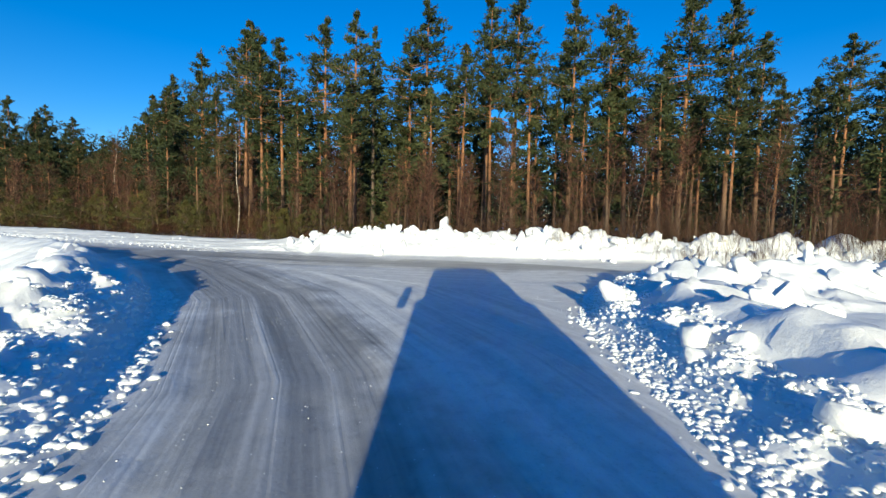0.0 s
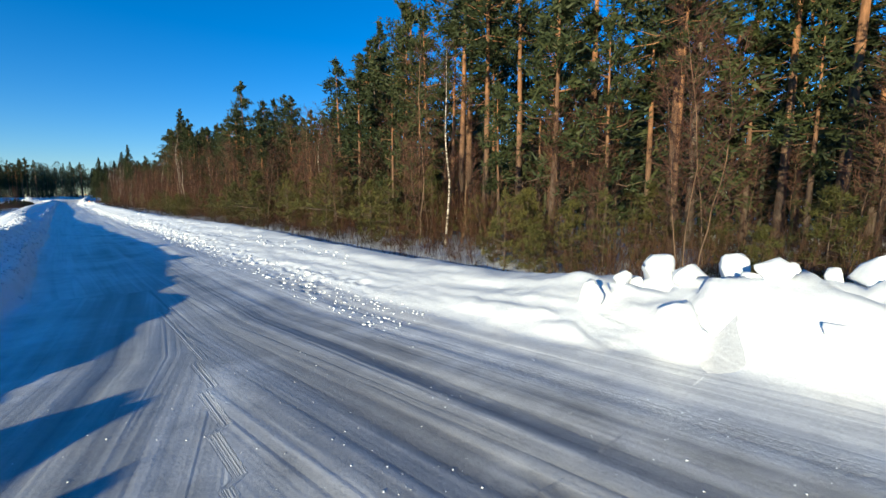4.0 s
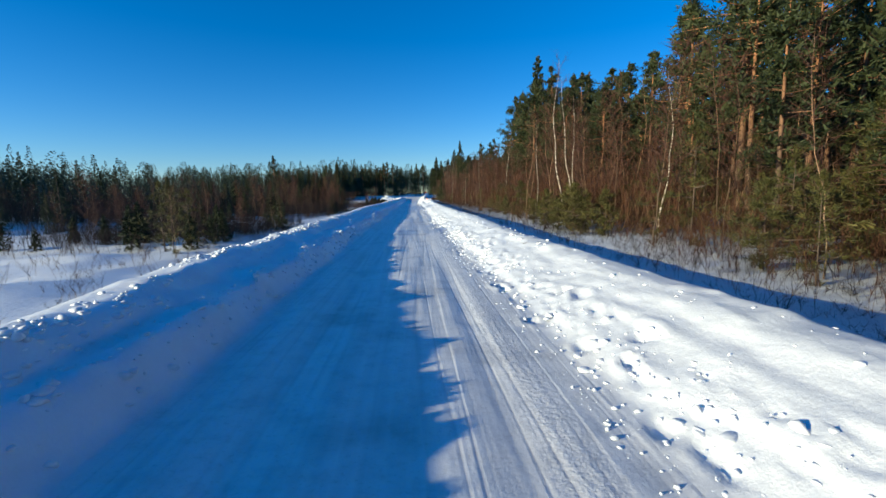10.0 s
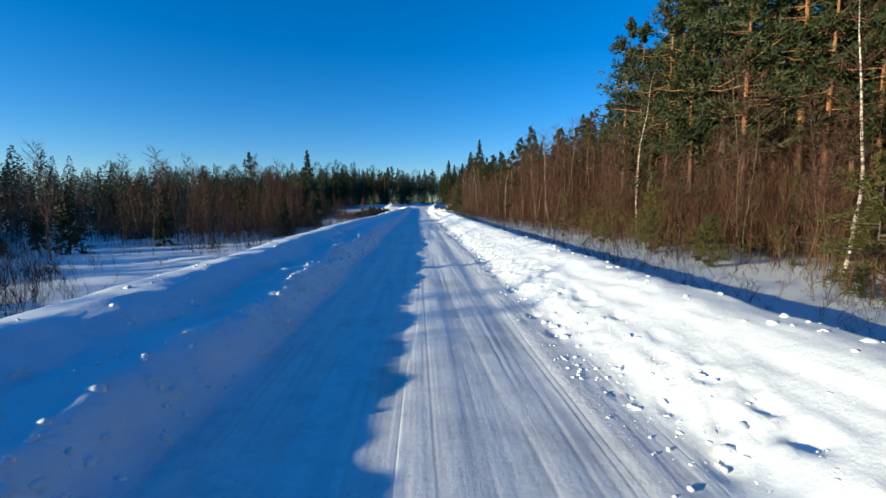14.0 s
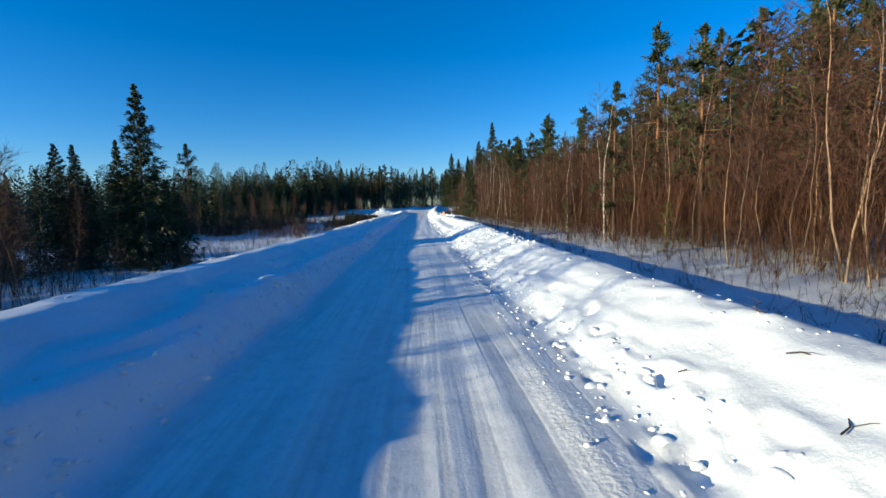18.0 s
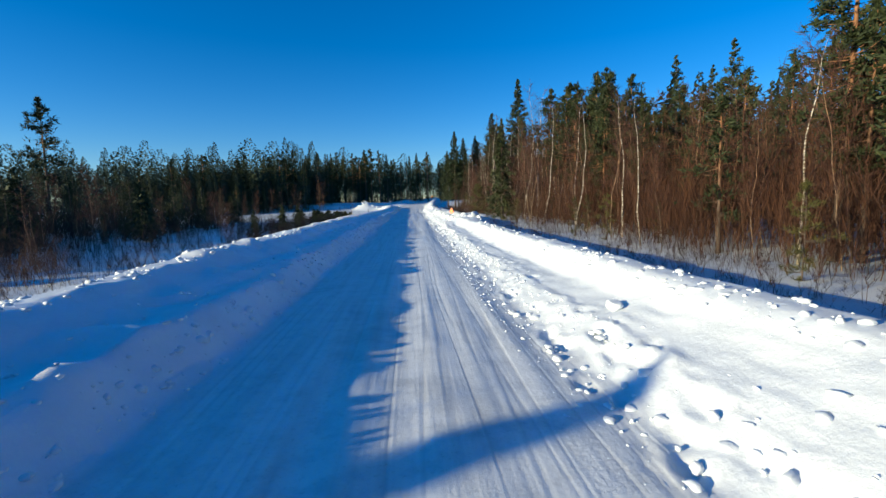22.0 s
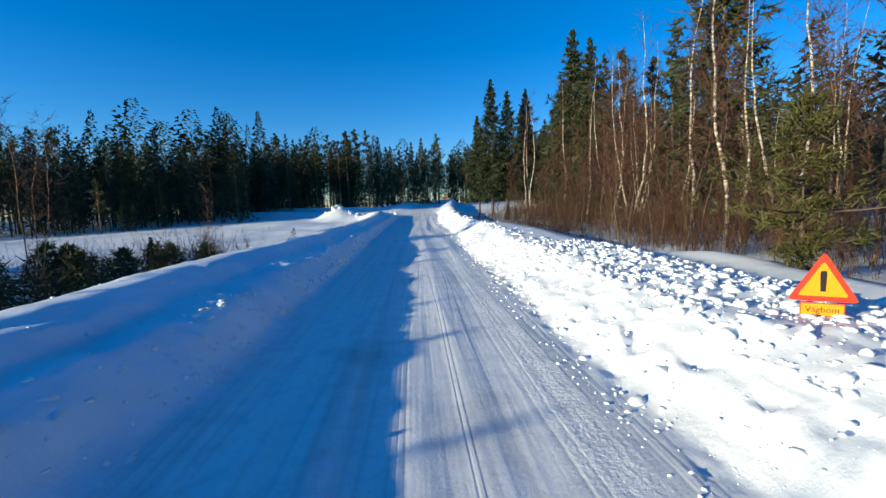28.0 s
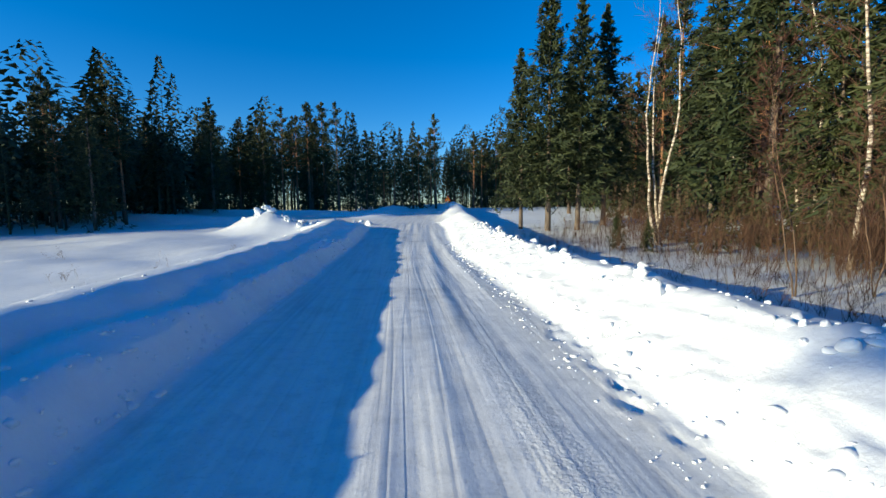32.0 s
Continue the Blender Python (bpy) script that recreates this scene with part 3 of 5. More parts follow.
def clods(name, label, xy, sizes, sub=1, seed=1, sink=0.42):
    v0, f0 = ico(sub)
    r = np.random.default_rng(seed)
    n = len(xy)
    z = level(xy[:, 0], xy[:, 1])
    k = r.uniform(0.55, 1.25, (n, 1, 3)) * sizes[:, None, None]
    k[:, :, 2] *= 0.65
    jit = 1 + r.uniform(-0.45, 0.25, (n, len(v0), 1)) * (1.0 if sub == 1 else 0.55)
    a = r.uniform(0, 6.28, n)
    v = v0[None] * jit * k
    c, s = np.cos(a)[:, None], np.sin(a)[:, None]
    v = np.stack([v[..., 0] * c - v[..., 1] * s, v[..., 0] * s + v[..., 1] * c, v[..., 2]], -1)
    v += np.stack([xy[:, 0], xy[:, 1], z + sizes * (0.8 - sink) * 0.6], -1)[:, None]
    f = f0[None] + (np.arange(n) * len(v0))[:, None, None]
    me = numpy_mesh(name, v.reshape(-1, 3), f.reshape(-1, 3), smooth=sub > 1)
    me.materials.append(SNOW)
    return tagged(new(name, me), label, "snow clods", kind="stuff")


def scatter(n, x0, x1, y0, y1, seed, smin, smax, power=3.0, most=9.0, least=0.02):
    r = np.random.default_rng(seed)
    xy = np.stack([r.uniform(x0, x1, n), r.uniform(y0, y1, n)], -1)
    e = plan(xy[:, 0], xy[:, 1])[0]
    keep = e > np.where(r.uniform(0, 1, n) < 0.06, -0.5, least)
    keep &= (e < most)
    return xy[keep], (smin + (smax - smin) * r.uniform(0, 1, n) ** power)[keep]


def along_right(n, e0, e1, y0, y1, seed, smin, smax, power=3.0, lean=1.0):
    """Clods by their distance from the road's right edge, thickest near e0 where lean is above 1."""
    r = np.random.default_rng(seed)
    y = r.uniform(y0, y1, n)
    # they lie in loose runs, not evenly
    keep = r.uniform(0, 1, n) < 0.35 + 0.9 * np.maximum(fbm(y, y * 0 + seed, 6.0, seed, 3), 0) * 2
    x = right_edge(y) + e0 + (e1 - e0) * r.uniform(0, 1, n) ** lean
    return np.stack([x, y], -1)[keep], (smin + (smax - smin) * r.uniform(0, 1, n) ** power)[keep]


def gather(*sets):
    return np.concatenate([s[0] for s in sets]), np.concatenate([s[1] for s in sets])


xy, sz = gather(along_right(15000, -0.5, 0.8, -26, 190, 1, 0.008, 0.045, 2.6, 1.0), along_right(2600, -0.15, 0.75, -22, 190, 31, 0.03, 0.095, 1.7, 1.1), along_right(1300, 0.8, 2.2, -22, 190, 2, 0.012, 0.05, 2.6), along_right(900, 1.7, 2.6, -22, 190, 43, 0.02, 0.09, 2.4), along_right(900, 1.8, 2.7, 76, 126, 41, 0.02, 0.085, 2.2), along_right(520, 1.3, 2.1, 150, 192, 42, 0.04, 0.14, 1.8), scatter(1300, -5.8, -2.7, -20, 190, 3, 0.015, 0.055, 2), scatter(300, -3.9, -3.0, -20, 10, 33, 0.03, 0.08, 2), scatter(700, -5.7, -4.7, 92, 136, 37, 0.02, 0.09, 2), scatter(900, -4.0, -3.3, -18, 12, 38, 0.02, 0.08, 2), scatter(420, -5.1, -4.3, 14, 34, 39, 0.02, 0.08, 2), scatter(30000, -13, 1, -48.5, -43, 8, 0.012, 0.07, 2.4, 1.2, -0.25), scatter(20000, -17, -7, -45, -34, 9, 0.012, 0.085, 2.2, 1.5, -0.3), scatter(6000, -16, 3, -47, -26, 10, 0.004, 0.013, 2.5, 0.2, -2.6))
low, lz = gather(scatter(4800, -3.3, -2.5, -20, 190, 34, 0.02, 0.10, 1.8), scatter(900, -4.1, -3.4, -20, 190, 35, 0.03, 0.07, 1.6), scatter(60, -3.2, -2.6, -20, 190, 36, 0.09, 0.14, 1.5))
clods("snow_lumps", "half-sunk lumps of snow along the shaded bank", low, lz, 1, 14, 1.0)
big = sz > 0.045
clods("snow_clods", "small loose clods of snow along the road banks", xy[~big], sz[~big], 1, 4, 0.75)
clods("snow_clods", "rounded clods of snow lying along the foot of the banks", xy[big], sz[big], 2, 5, 0.8)
xy, sz = gather(scatter(3800, 3.3, 6.6, 130, 153, 5, 0.02, 0.13, 2.6), scatter(150, 2.8, 5.5, 78, 96, 6, 0.03, 0.16, 3))
clods("snow_rubble", "rubble field of broken snow beside the warning sign", xy, sz, 1, 7, 0.62)


# ---- larger blocks of ploughed snow, each a thing ----
def block_mesh(seed):
    v, f = ico(3)
    r = np.random.default_rng(seed)
    v = v * (1 + 0.16 * np.stack([fbm(v[:, 0] * 3 + seed, v[:, 1] * 3 + v[:, 2] * 5, 1.6, 700 + seed, 3)] * 3, -1))
    for _ in range(15):
        d = r.normal(0, 1, 3)
        d /= np.linalg.norm(d)
        over = np.maximum(v @ d - r.uniform(0.45, 0.75), 0)
        v = v - over[:, None] * d * 0.96
    v = v * (1.15 + 0.05 * fbm(v[:, 0] * 4 + seed, v[:, 1] * 4 + v[:, 2] * 3, 0.8, 720 + seed, 3))[:, None]
    me = numpy_mesh("snow_block", v, f, smooth=True)
    me.materials.append(SNOW)
    return me


BLOCKS = [block_mesh(i) for i in range(6)]


def snow_block(i, x, y, size):
    r = np.random.default_rng(900 + i)
    ob = new("snow_block", BLOCKS[i % 6])
    ob.matrix_world = pose(x, y, ground_at(x, y) + size * 0.28, *r.uniform(0, 360, 3)) @ Matrix.Diagonal((size * r.uniform(0.7, 1.3), size * r.uniform(0.7, 1.2), size * 0.85, 1))
    return tagged(ob, "rounded block of ploughed snow on the road bank", "snow block", "snow blocks on the banks")


xy, sz = gather(scatter(420, 4.5, 12, -58, -27, 21, 0.13, 0.42, 1.6, 2.9), scatter(110, -14, 4, -54, -45, 22, 0.12, 0.45, 1.6, 3.2), scatter(26, -22, -5, -40, -26, 23, 0.10, 0.24, 1.6, 2.4), scatter(9, 4.4, 5.6, 117, 132, 24, 0.10, 0.22, 1.4, 3.4), scatter(90, 4.2, 6.0, 166, 194, 25, 0.06, 0.20, 1.8, 3.4, 1.3), scatter(60, -13.5, -5.0, 203.6, 207.4, 26, 0.14, 0.42, 1.6, 30.0, 0.3))
for i, ((x, y), size) in enumerate(zip(xy, sz)):
    snow_block(i, float(x), float(y), float(size))
for i, (x, y, size) in enumerate([(5.3, 127.8, 0.55), (4.7, 130.2, 0.3), (4.4, 131.5, 0.22), (-2.6, 205.0, 0.5), (-3.3, 205.4, 0.4), (-3.9, 205.2, 0.32), (-8.2, 203.4, 0.3), (-12.4, 205.6, 0.35), (-10.6, 206.0, 0.4), (-9.2, 206.2, 0.3), (5.5, 183, 0.4), (5.9, 186, 0.45), (6.1, 190, 0.4), (3.2, 98.5, 0.16), (2.05, 112.4, 0.15), (2.5, 110.5, 0.09), (2.5, 115.0, 0.1)]):
    snow_block(800 + i, x, y, size)


# ---- trees ----
def sway(r, h, n, lean, bend=0.06):
    """The line of a stem: points from foot to top."""
    ax, ay = r.uniform(-lean, lean, 2)
    bx, by = r.uniform(-0.15, 0.15, 2)
    return [(ax * t * h + bx * math.sin(3.1 * t) * h * bend + ay * math.sin(7.5 * t) * h * bend * 0.5, ay * t * h + by * math.sin(2.6 * t) * h * bend - ax * math.sin(6.5 * t) * h * bend * 0.5, t * h) for t in [i / (n - 1) for i in range(n)]]


def on_stem(pts, t):
    k = t * (len(pts) - 1)
    i = min(int(k), len(pts) - 2)
    a, b = Vector(pts[i]), Vector(pts[i + 1])
    return a + (b - a) * (k - i)


def tuft(g, r, p, d, count, length, width, spread):
    for _ in range(count):
        q = (Vector(d) + Vector(r.normal(0, spread, 3))).normalized()
        g.blade(Vector(p) + Vector(r.normal(0, length * 0.25, 3)), q, length * r.uniform(0.7, 1.25), width * r.uniform(0.7, 1.3), r.normal(0, 1, 3))


def make_pine(seed, h, base, reach, name="pine_tree", needles=None, branches=78, tufts=10, per=7, blade=0.37, wide=0.10, dead=7, stem=None):
    """A Scots pine: tall bare stem, open crown on crooked limbs."""
    r = np.random.default_rng(seed)
    root = new(name)
    root["tall"] = float(h)
    pts = sway(r, h, 9, 0.02)
    r0 = stem or (0.055 + h * 0.0085)
    trunk = Geo()
    pts[0] = (pts[0][0], pts[0][1], -0.5)
    trunk.tube(pts, [r0 * 1.25] + [r0 * (1 - 0.9 * i / 8) for i in range(1, 9)], 8)
    limbs, crown = Geo(), Geo()
    levels = [base + (1 - base) * (k / 13) ** 0.92 for k in range(13)]
    for i in range(branches):
        t = min(0.985, levels[i % 13] + r.normal(0, 0.02))
        u = max(0.0, (t - base) / (1 - base))
        prof = (0.55 + 1.5 * u) if u < 0.25 else max(0.04, 1.30 * (1 - u) ** 0.95 + 0.04)
        ln = reach * prof * r.choice([0.45, 0.75, 1.0, 1.3]) * r.uniform(0.8, 1.1)
        a = i * 2.399 + r.uniform(-0.6, 0.6)
        p = on_stem(pts, t)
        rise = -0.22 + 0.85 * u**1.3 + r.uniform(-0.15, 0.15)
        d = Vector((math.cos(a), math.sin(a), rise)).normalized()
        e = p + d * ln + Vector((0, 0, 0.14 * ln))
        m = p + d * ln * 0.5 + Vector(r.normal(0, 0.05 * ln, 3))
        limbs.tube([p, m, e], [0.012 + 0.018 * ln, 0.008 + 0.010 * ln, 0.006], 3, False)
        for k in range(tufts):
            w = 0.35 + 0.65 * ((k + r.uniform(0, 1)) / tufts) ** 0.8
            q = (p + (m - p) * w * 2) if w < 0.5 else (m + (e - m) * (w - 0.5) * 2)
            j = r.normal(0, 1, 3) * (0.17 * ln + 0.05)
            q = q + Vector((j[0], j[1], 0.35 * j[2] + 0.05))
            tuft(crown, r, q, (d.x * 0.85, d.y * 0.85, 0.35), per, blade * (0.5 + 0.5 * min(1, 5 * (1 - t))), wide, 0.75)
    for k in range(10):
        tuft(crown, r, on_stem(pts, 0.93 + 0.07 * k / 9), (0, 0, 1), per, blade * (0.85 - 0.04 * k), wide * 0.8, 0.5)
    for i in range(dead):
        t = r.uniform(0.25, base + 0.05)
        a = r.uniform(0, 6.28)
        p = on_stem(pts, t)
        ln = r.uniform(0.4, 1.5)
        d = Vector((math.cos(a), math.sin(a), r.uniform(-0.35, 0.2)))
        limbs.tube([p, p + d * ln * 0.6, p + d * ln + Vector(r.normal(0, 0.12, 3))], [0.022, 0.014, 0.005], 3, False)
    part("trunk", trunk.mesh("pine_trunk", True), PINE_BARK, root)
    part("branchwork", limbs.mesh("pine_limbs", True), PINE_BARK, root)
    part("crown", crown.mesh("pine_crown"), needles or PINE_NEEDLES, root)
    return root


def make_spruce(seed, h, reach, name="spruce_tree", rows=46, tufts=5, per=9, low=0.05, wide=0.125):
    r = np.random.default_rng(seed)
    root = new(name)
    root["tall"] = float(h)
    pts = sway(r, h, 7, 0.012)
    pts[0] = (0, 0, -0.5)
    r0 = 0.04 + h * 0.0085
    trunk, limbs, crown = Geo(), Geo(), Geo()
    trunk.tube(pts, [r0 * 1.2] + [r0 * (1 - 0.93 * i / 6) for i in range(1, 7)], 7)
    for i in range(rows * 2):
        t = low + (1 - low) * ((i + r.uniform(0, 1)) / (rows * 2))
        ln = reach * (1.12 * (1 - t) ** 0.95 + 0.012) * r.choice([0.6, 0.85, 1.0, 1.15])
        a = i * 2.399 + r.uniform(-0.4, 0.4)
        p = on_stem(pts, min(t, 0.99))
        d = Vector((math.cos(a), math.sin(a), -0.30 + 0.75 * t**2))
        e = p + d * ln
        e.z += 0.12 * ln
        if i % 2 == 0:
            limbs.tube([p, p + d * ln * 0.55, e], [0.016, 0.010, 0.004], 3, False)
        for k in range(tufts):
            w = 0.18 + 0.82 * (k + r.uniform(0, 1)) / tufts
            q = p + (e - p) * w + Vector(r.normal(0, 1, 3)) * 0.07 * (0.6 + ln)
            tuft(crown, r, q, (d.x * 0.8, d.y * 0.8, -0.35 + 0.5 * t + 1.2 * max(0, t - 0.88) / 0.12), per, (0.22 + 0.19 * ln**0.5) * (0.45 + 0.55 * min(1, 3 * (1 - t))), wide, 0.5 if t < 0.9 else 0.3)
    part("trunk", trunk.mesh("spruce_trunk", True), SPRUCE_BARK, root)
    part("branchwork", limbs.mesh("spruce_limbs", True), SPRUCE_BARK, root)
    part("crown", crown.mesh("spruce_crown"), SPRUCE_NEEDLES, root)
    return root


def make_birch(seed, h, stems=1, spread=0.10, name="birch_tree", thin=1.0, twigs=34, bark=None):
    r = np.random.default_rng(seed)
    root = new(name)
    root["tall"] = float(h)
    limbs, crown = Geo(), Geo()
    for s in range(stems):
        hh = h * r.uniform(0.8, 1.0) if s else h
        pts = sway(r, hh, 13, spread, 0.42)
        kink = np.cumsum(r.normal(0, 0.006 * hh, (13, 2)), 0)
        pts = [(p[0] + k[0], p[1] + k[1], p[2]) for p, k in zip(pts, kink)]
        pts[0] = (r.normal(0, 0.08) * (s > 0), r.normal(0, 0.08) * (s > 0), -0.4)
        r0 = (0.020 + hh * 0.0052) * thin
        trunk = Geo()
        trunk.tube(pts, [r0 * 1.2] + [r0 * (1 - 0.92 * i / 12) for i in range(1, 13)], 7)
        part("trunk", trunk.mesh("birch_trunk", True), bark or BIRCH_BARK, root)
        n = int(twigs / stems**0.5)
        for i in range(n):
            t = 0.30 + 0.69 * (i + r.uniform(0, 1)) / n
            a = i * 2.399 + r.uniform(-0.5, 0.5)
            p = on_stem(pts, t)
            ln = hh * 0.17 * (1.15 - t) ** 0.6 * r.uniform(0.6, 1.3)
            d = Vector((math.cos(a), math.sin(a), r.uniform(0.7, 1.5))).normalized()
            m = p + d * ln * 0.5
            e = p + d * ln + Vector((d.x, d.y, -0.2)) * ln * 0.25
            limbs.tube([p, m, e], [0.004 + 0.006 * ln, 0.003 + 0.003 * ln, 0.003], 3, False)
            for k in range(13):
                w = r.uniform(0.2, 1.0)
                q = p + (e - p) * w
                v = (d + Vector(r.normal(0, 0.55, 3))).normalized()
                crown.blade(q, v, r.uniform(0.35, 0.9) * (0.4 + 0.05 * h), 0.010 + 0.0006 * h, r.normal(0, 1, 3))
    part("branchwork", limbs.mesh("birch_limbs", True), TWIG_BARK, root)
    part("crown", crown.mesh("birch_crown"), BIRCH_TWIGS, root, "bare fine twigs")
    return root


def low_enough(x, y, h):
    """West of the road the trees stand low against the sun, but for a few gaps between its lit stretches."""
    foot = y - 0.4045 * x
    reach = -0.6 + 7.2 * ((foot > 85) & (foot < 93)) + 4.4 * ((foot > 134) & (foot < 141))
    return np.where(np.logical_or(x > 0, foot > 217), h, np.minimum(h, np.maximum(0.185 * (reach - x), 1.5)))


def open_bog(x, y):
    """The treeless strips that let the low sun onto the bog and onto the field by the clearing."""
    foot = y - 0.4045 * x
    ragged = 3.0 * np.sin(x * 0.21) + 2.0 * np.sin(x * 0.53 + 1.0)
    field = (x < -8) & (x > -95) & (foot > 171 + ragged * (x < -40)) & (foot < 214 + 0.6 * ragged)
    return field | (x < -11) & (foot > 96 + ragged * (x < -28)) & (foot < 111.5 + 0.8 * ragged) & (x > -64 + 2 * ragged)


def plant(proto, x, y, turn, size, label, category, group, free=False):
    if not free and proto.name.split(".")[0] in ("pine_tree", "spruce_tree", "young_spruce"):
        size = float(low_enough(x, y, size * proto["tall"])) / proto["tall"]
    ob = copy_thing(proto, pose(x, y, ground_at(x, y) - 0.05, 0, 0, turn) @ Matrix.Diagonal((size, size, size, 1)))
    return tagged(ob, label, category, group)


PINES = [make_pine(10 + i, 17.0, b, w) for i, (b, w) in enumerate([(0.38, 2.6), (0.46, 2.3), (0.33, 2.7), (0.50, 2.5), (0.28, 2.4), (0.40, 2.9)])]
BACK = [make_pine(20 + i, 17.0, b, w, tufts=6, per=8, blade=0.45, wide=0.115, branches=52, dead=3) for i, (b, w) in enumerate([(0.40, 2.3), (0.48, 2.2), (0.34, 2.5)])]
TALL = [make_pine(120 + i, 17.0, b, w, branches=60, tufts=10, per=7, dead=10) for i, (b, w) in enumerate([(0.56, 2.3), (0.50, 2.0), (0.60, 2.5), (0.46, 2.2)])]
SLIM = [make_pine(30 + i, 10.0, b, w, branches=40, tufts=6, per=8, blade=0.36, wide=0.09) for i, (b, w) in enumerate([(0.30, 1.5), (0.40, 1.3), (0.24, 1.7)])]
YOUNG = [make_pine(40 + i, 3.2, 0.10, 0.75, "young_pine", YOUNG_NEEDLES, 28, 4, 13, 0.17, 0.022, 0, 0.03) for i in range(4)]
BUSHY = [make_pine(46 + i, 3.0, 0.04, 1.15, "young_pine", YOUNG_NEEDLES, 46, 6, 15, 0.20, 0.026, 0, 0.03) for i in range(2)]
SPRUCES = [make_spruce(50 + i, 14.0, w, rows=58, tufts=6, per=11, wide=0.10) for i, w in enumerate([2.8, 2.3, 3.1])]
FAR_SPRUCES = [make_spruce(55 + i, 14.0, w, rows=40, tufts=5, per=9, wide=0.115) for i, w in enumerate([2.7, 2.2, 3.0])]
BARE_FOOT = [make_spruce(64 + i, 14.0, 2.7, rows=58, tufts=6, per=11, low=0.15, wide=0.10) for i in range(2)]
LITTLE = [make_spruce(60 + i, 4.0, 1.0, "young_spruce", 22, 4, 7, 0.02) for i in range(2)]
LOW = [make_spruce(66 + i, 1.8, 1.25, "young_spruce", 20, 4, 9, 0.03, 0.05) for i in range(2)]
BIRCHES = [make_birch(70, 13.0, 1, 0.09), make_birch(71, 12.0, 1, 0.13), make_birch(72, 14.0, 2, 0.07), make_birch(73, 15.0, 3, 0.08)]
TAN_BIRCH = [make_birch(90 + i, 10.0, 1 + i % 3 // 2, 0.11, thin=0.5, twigs=44, bark=TAN_BARK) for i in range(4)]
THIN_BIRCH = [make_birch(80 + i, 7.0, 1 + i % 2, 0.10, "young_birch", thin=0.42, twigs=56, bark=SAPLING_BARK) for i in range(4)]

PINE_L = "tall Scots pine with orange upper bark in the roadside forest"
SLIM_L = "slender pine with a narrow green crown behind the snowbank"
SPRUCE_L = "dark green spruce with drooping branches standing in snow"
BIRCH_L = "bare birch with white bark at the forest edge"
THIN_L = "thin leafless birch sapling with reddish twigs"
YOUNG_L = "young bright green pine in the undergrowth behind the snowbank"
LITTLE_L = "small dark spruce half sunk in deep snow"


def pine(x, y, h, i=0, turn=None):
    plant(TALL[i % 4] if x > 0 and y < 12 else BACK[i % 3] if x > 18 or x < -20 or y > 215 else PINES[i % 6], x, y, turn if turn is not None else (x * 37 + y * 53) % 360, h / 17.0, PINE_L, "tree", "tall pines in the roadside forest")


def slim(x, y, h, i=0):
    plant(SLIM[i % 3], x, y, (x * 37 + y * 53) % 360, h / 10.0, SLIM_L, "tree", "slender pines in the roadside forest")


def spruce(x, y, h, i=0, free=False):
    plant(BARE_FOOT[i % 2] if 195 < y < 202 and x > 0 else (FAR_SPRUCES if x > 19 or x < -19 or y > 205 else SPRUCES)[i % 3], x, y, (x * 37 + y * 53) % 360, h / 14.0, SPRUCE_L, "tree", "spruces by the road", free)


def birch(x, y, h, i=0, turn=None):
    s = (13.0, 12.0, 14.0, 15.0)[i % 4]
    plant(BIRCHES[i % 4], x, y, turn if turn is not None else (x * 37 + y * 53) % 360, h / s, BIRCH_L, "tree", "birches at the forest edge")


# the height of the forest east of the road, every 7 m from y = -60, in five rows away from it
CANOPY_10 = [17.5, 9.7, 11.2, 13.9, 14.7, 11.0, 13.1, 9.7, 7.2, 6.5, 7.8, 9.0, 8.1, 7.8, 10.0, 10.6, 9.6, 11.2, 8.7, 8.0, 8.5, 7.5, 6.1, 5.9, 6.0, 7.9, 7.9, 10.7, 11.0, 12.1, 11.6, 9.1, 11.8, 9.3, 11.2, 13.8, 16.0, 16.5, 14.0, 13.4]
CANOPY_13 = [17.5, 11.8, 12.2, 15.1, 14.6, 12.6, 14.4, 12.1, 12.0, 8.0, 7.9, 11.5, 10.9, 9.3, 9.6, 12.5, 14.6, 12.5, 13.7, 8.8, 9.7, 11.6, 7.0, 8.6, 6.3, 7.8, 10.0, 9.6, 13.4, 13.1, 14.2, 10.0, 10.7, 14.1, 13.8, 12.2, 15.7, 18.2, 19.6, 20.0]
CANOPY_16 = [17.5, 11.0, 13.2, 15.9, 17.2, 14.1, 14.0, 16.9, 14.1, 11.3, 9.2, 9.8, 13.5, 12.7, 10.3, 11.7, 15.2, 17.4, 14.9, 15.6, 10.6, 10.9, 9.6, 8.1, 8.0, 7.8, 9.6, 11.8, 12.3, 15.1, 15.4, 17.0, 11.7, 13.5, 16.2, 18.5, 12.6, 16.2, 19.4, 20.0]
CANOPY_20 = [17.5, 14.3, 14.7, 16.5, 18.6, 18.3, 16.3, 18.5, 18.7, 17.0, 11.8, 10.9, 13.6, 15.4, 13.6, 12.6, 14.2, 15.1, 15.1, 18.3, 12.5, 13.2, 13.8, 11.0, 10.1, 8.7, 10.2, 12.8, 14.1, 14.6, 16.3, 18.1, 18.8, 14.0, 16.2, 16.7, 20.0, 17.0, 15.5, 19.0]
CANOPY_27 = [16.7, 17.7, 17.6, 19.7, 20.0, 20.0, 19.6, 19.5, 20.0, 20.0, 20.0, 15.9, 13.4, 15.3, 17.9, 18.5, 15.6, 17.5, 18.5, 19.1, 18.8, 16.4, 14.9, 17.0, 12.0, 12.6, 10.4, 12.2, 14.1, 17.4, 17.5, 18.6, 18.5, 20.0, 18.6, 18.1, 20.0, 20.0, 20.0, 20.0]
CANOPY_X = (10, 13, 16, 20, 27)
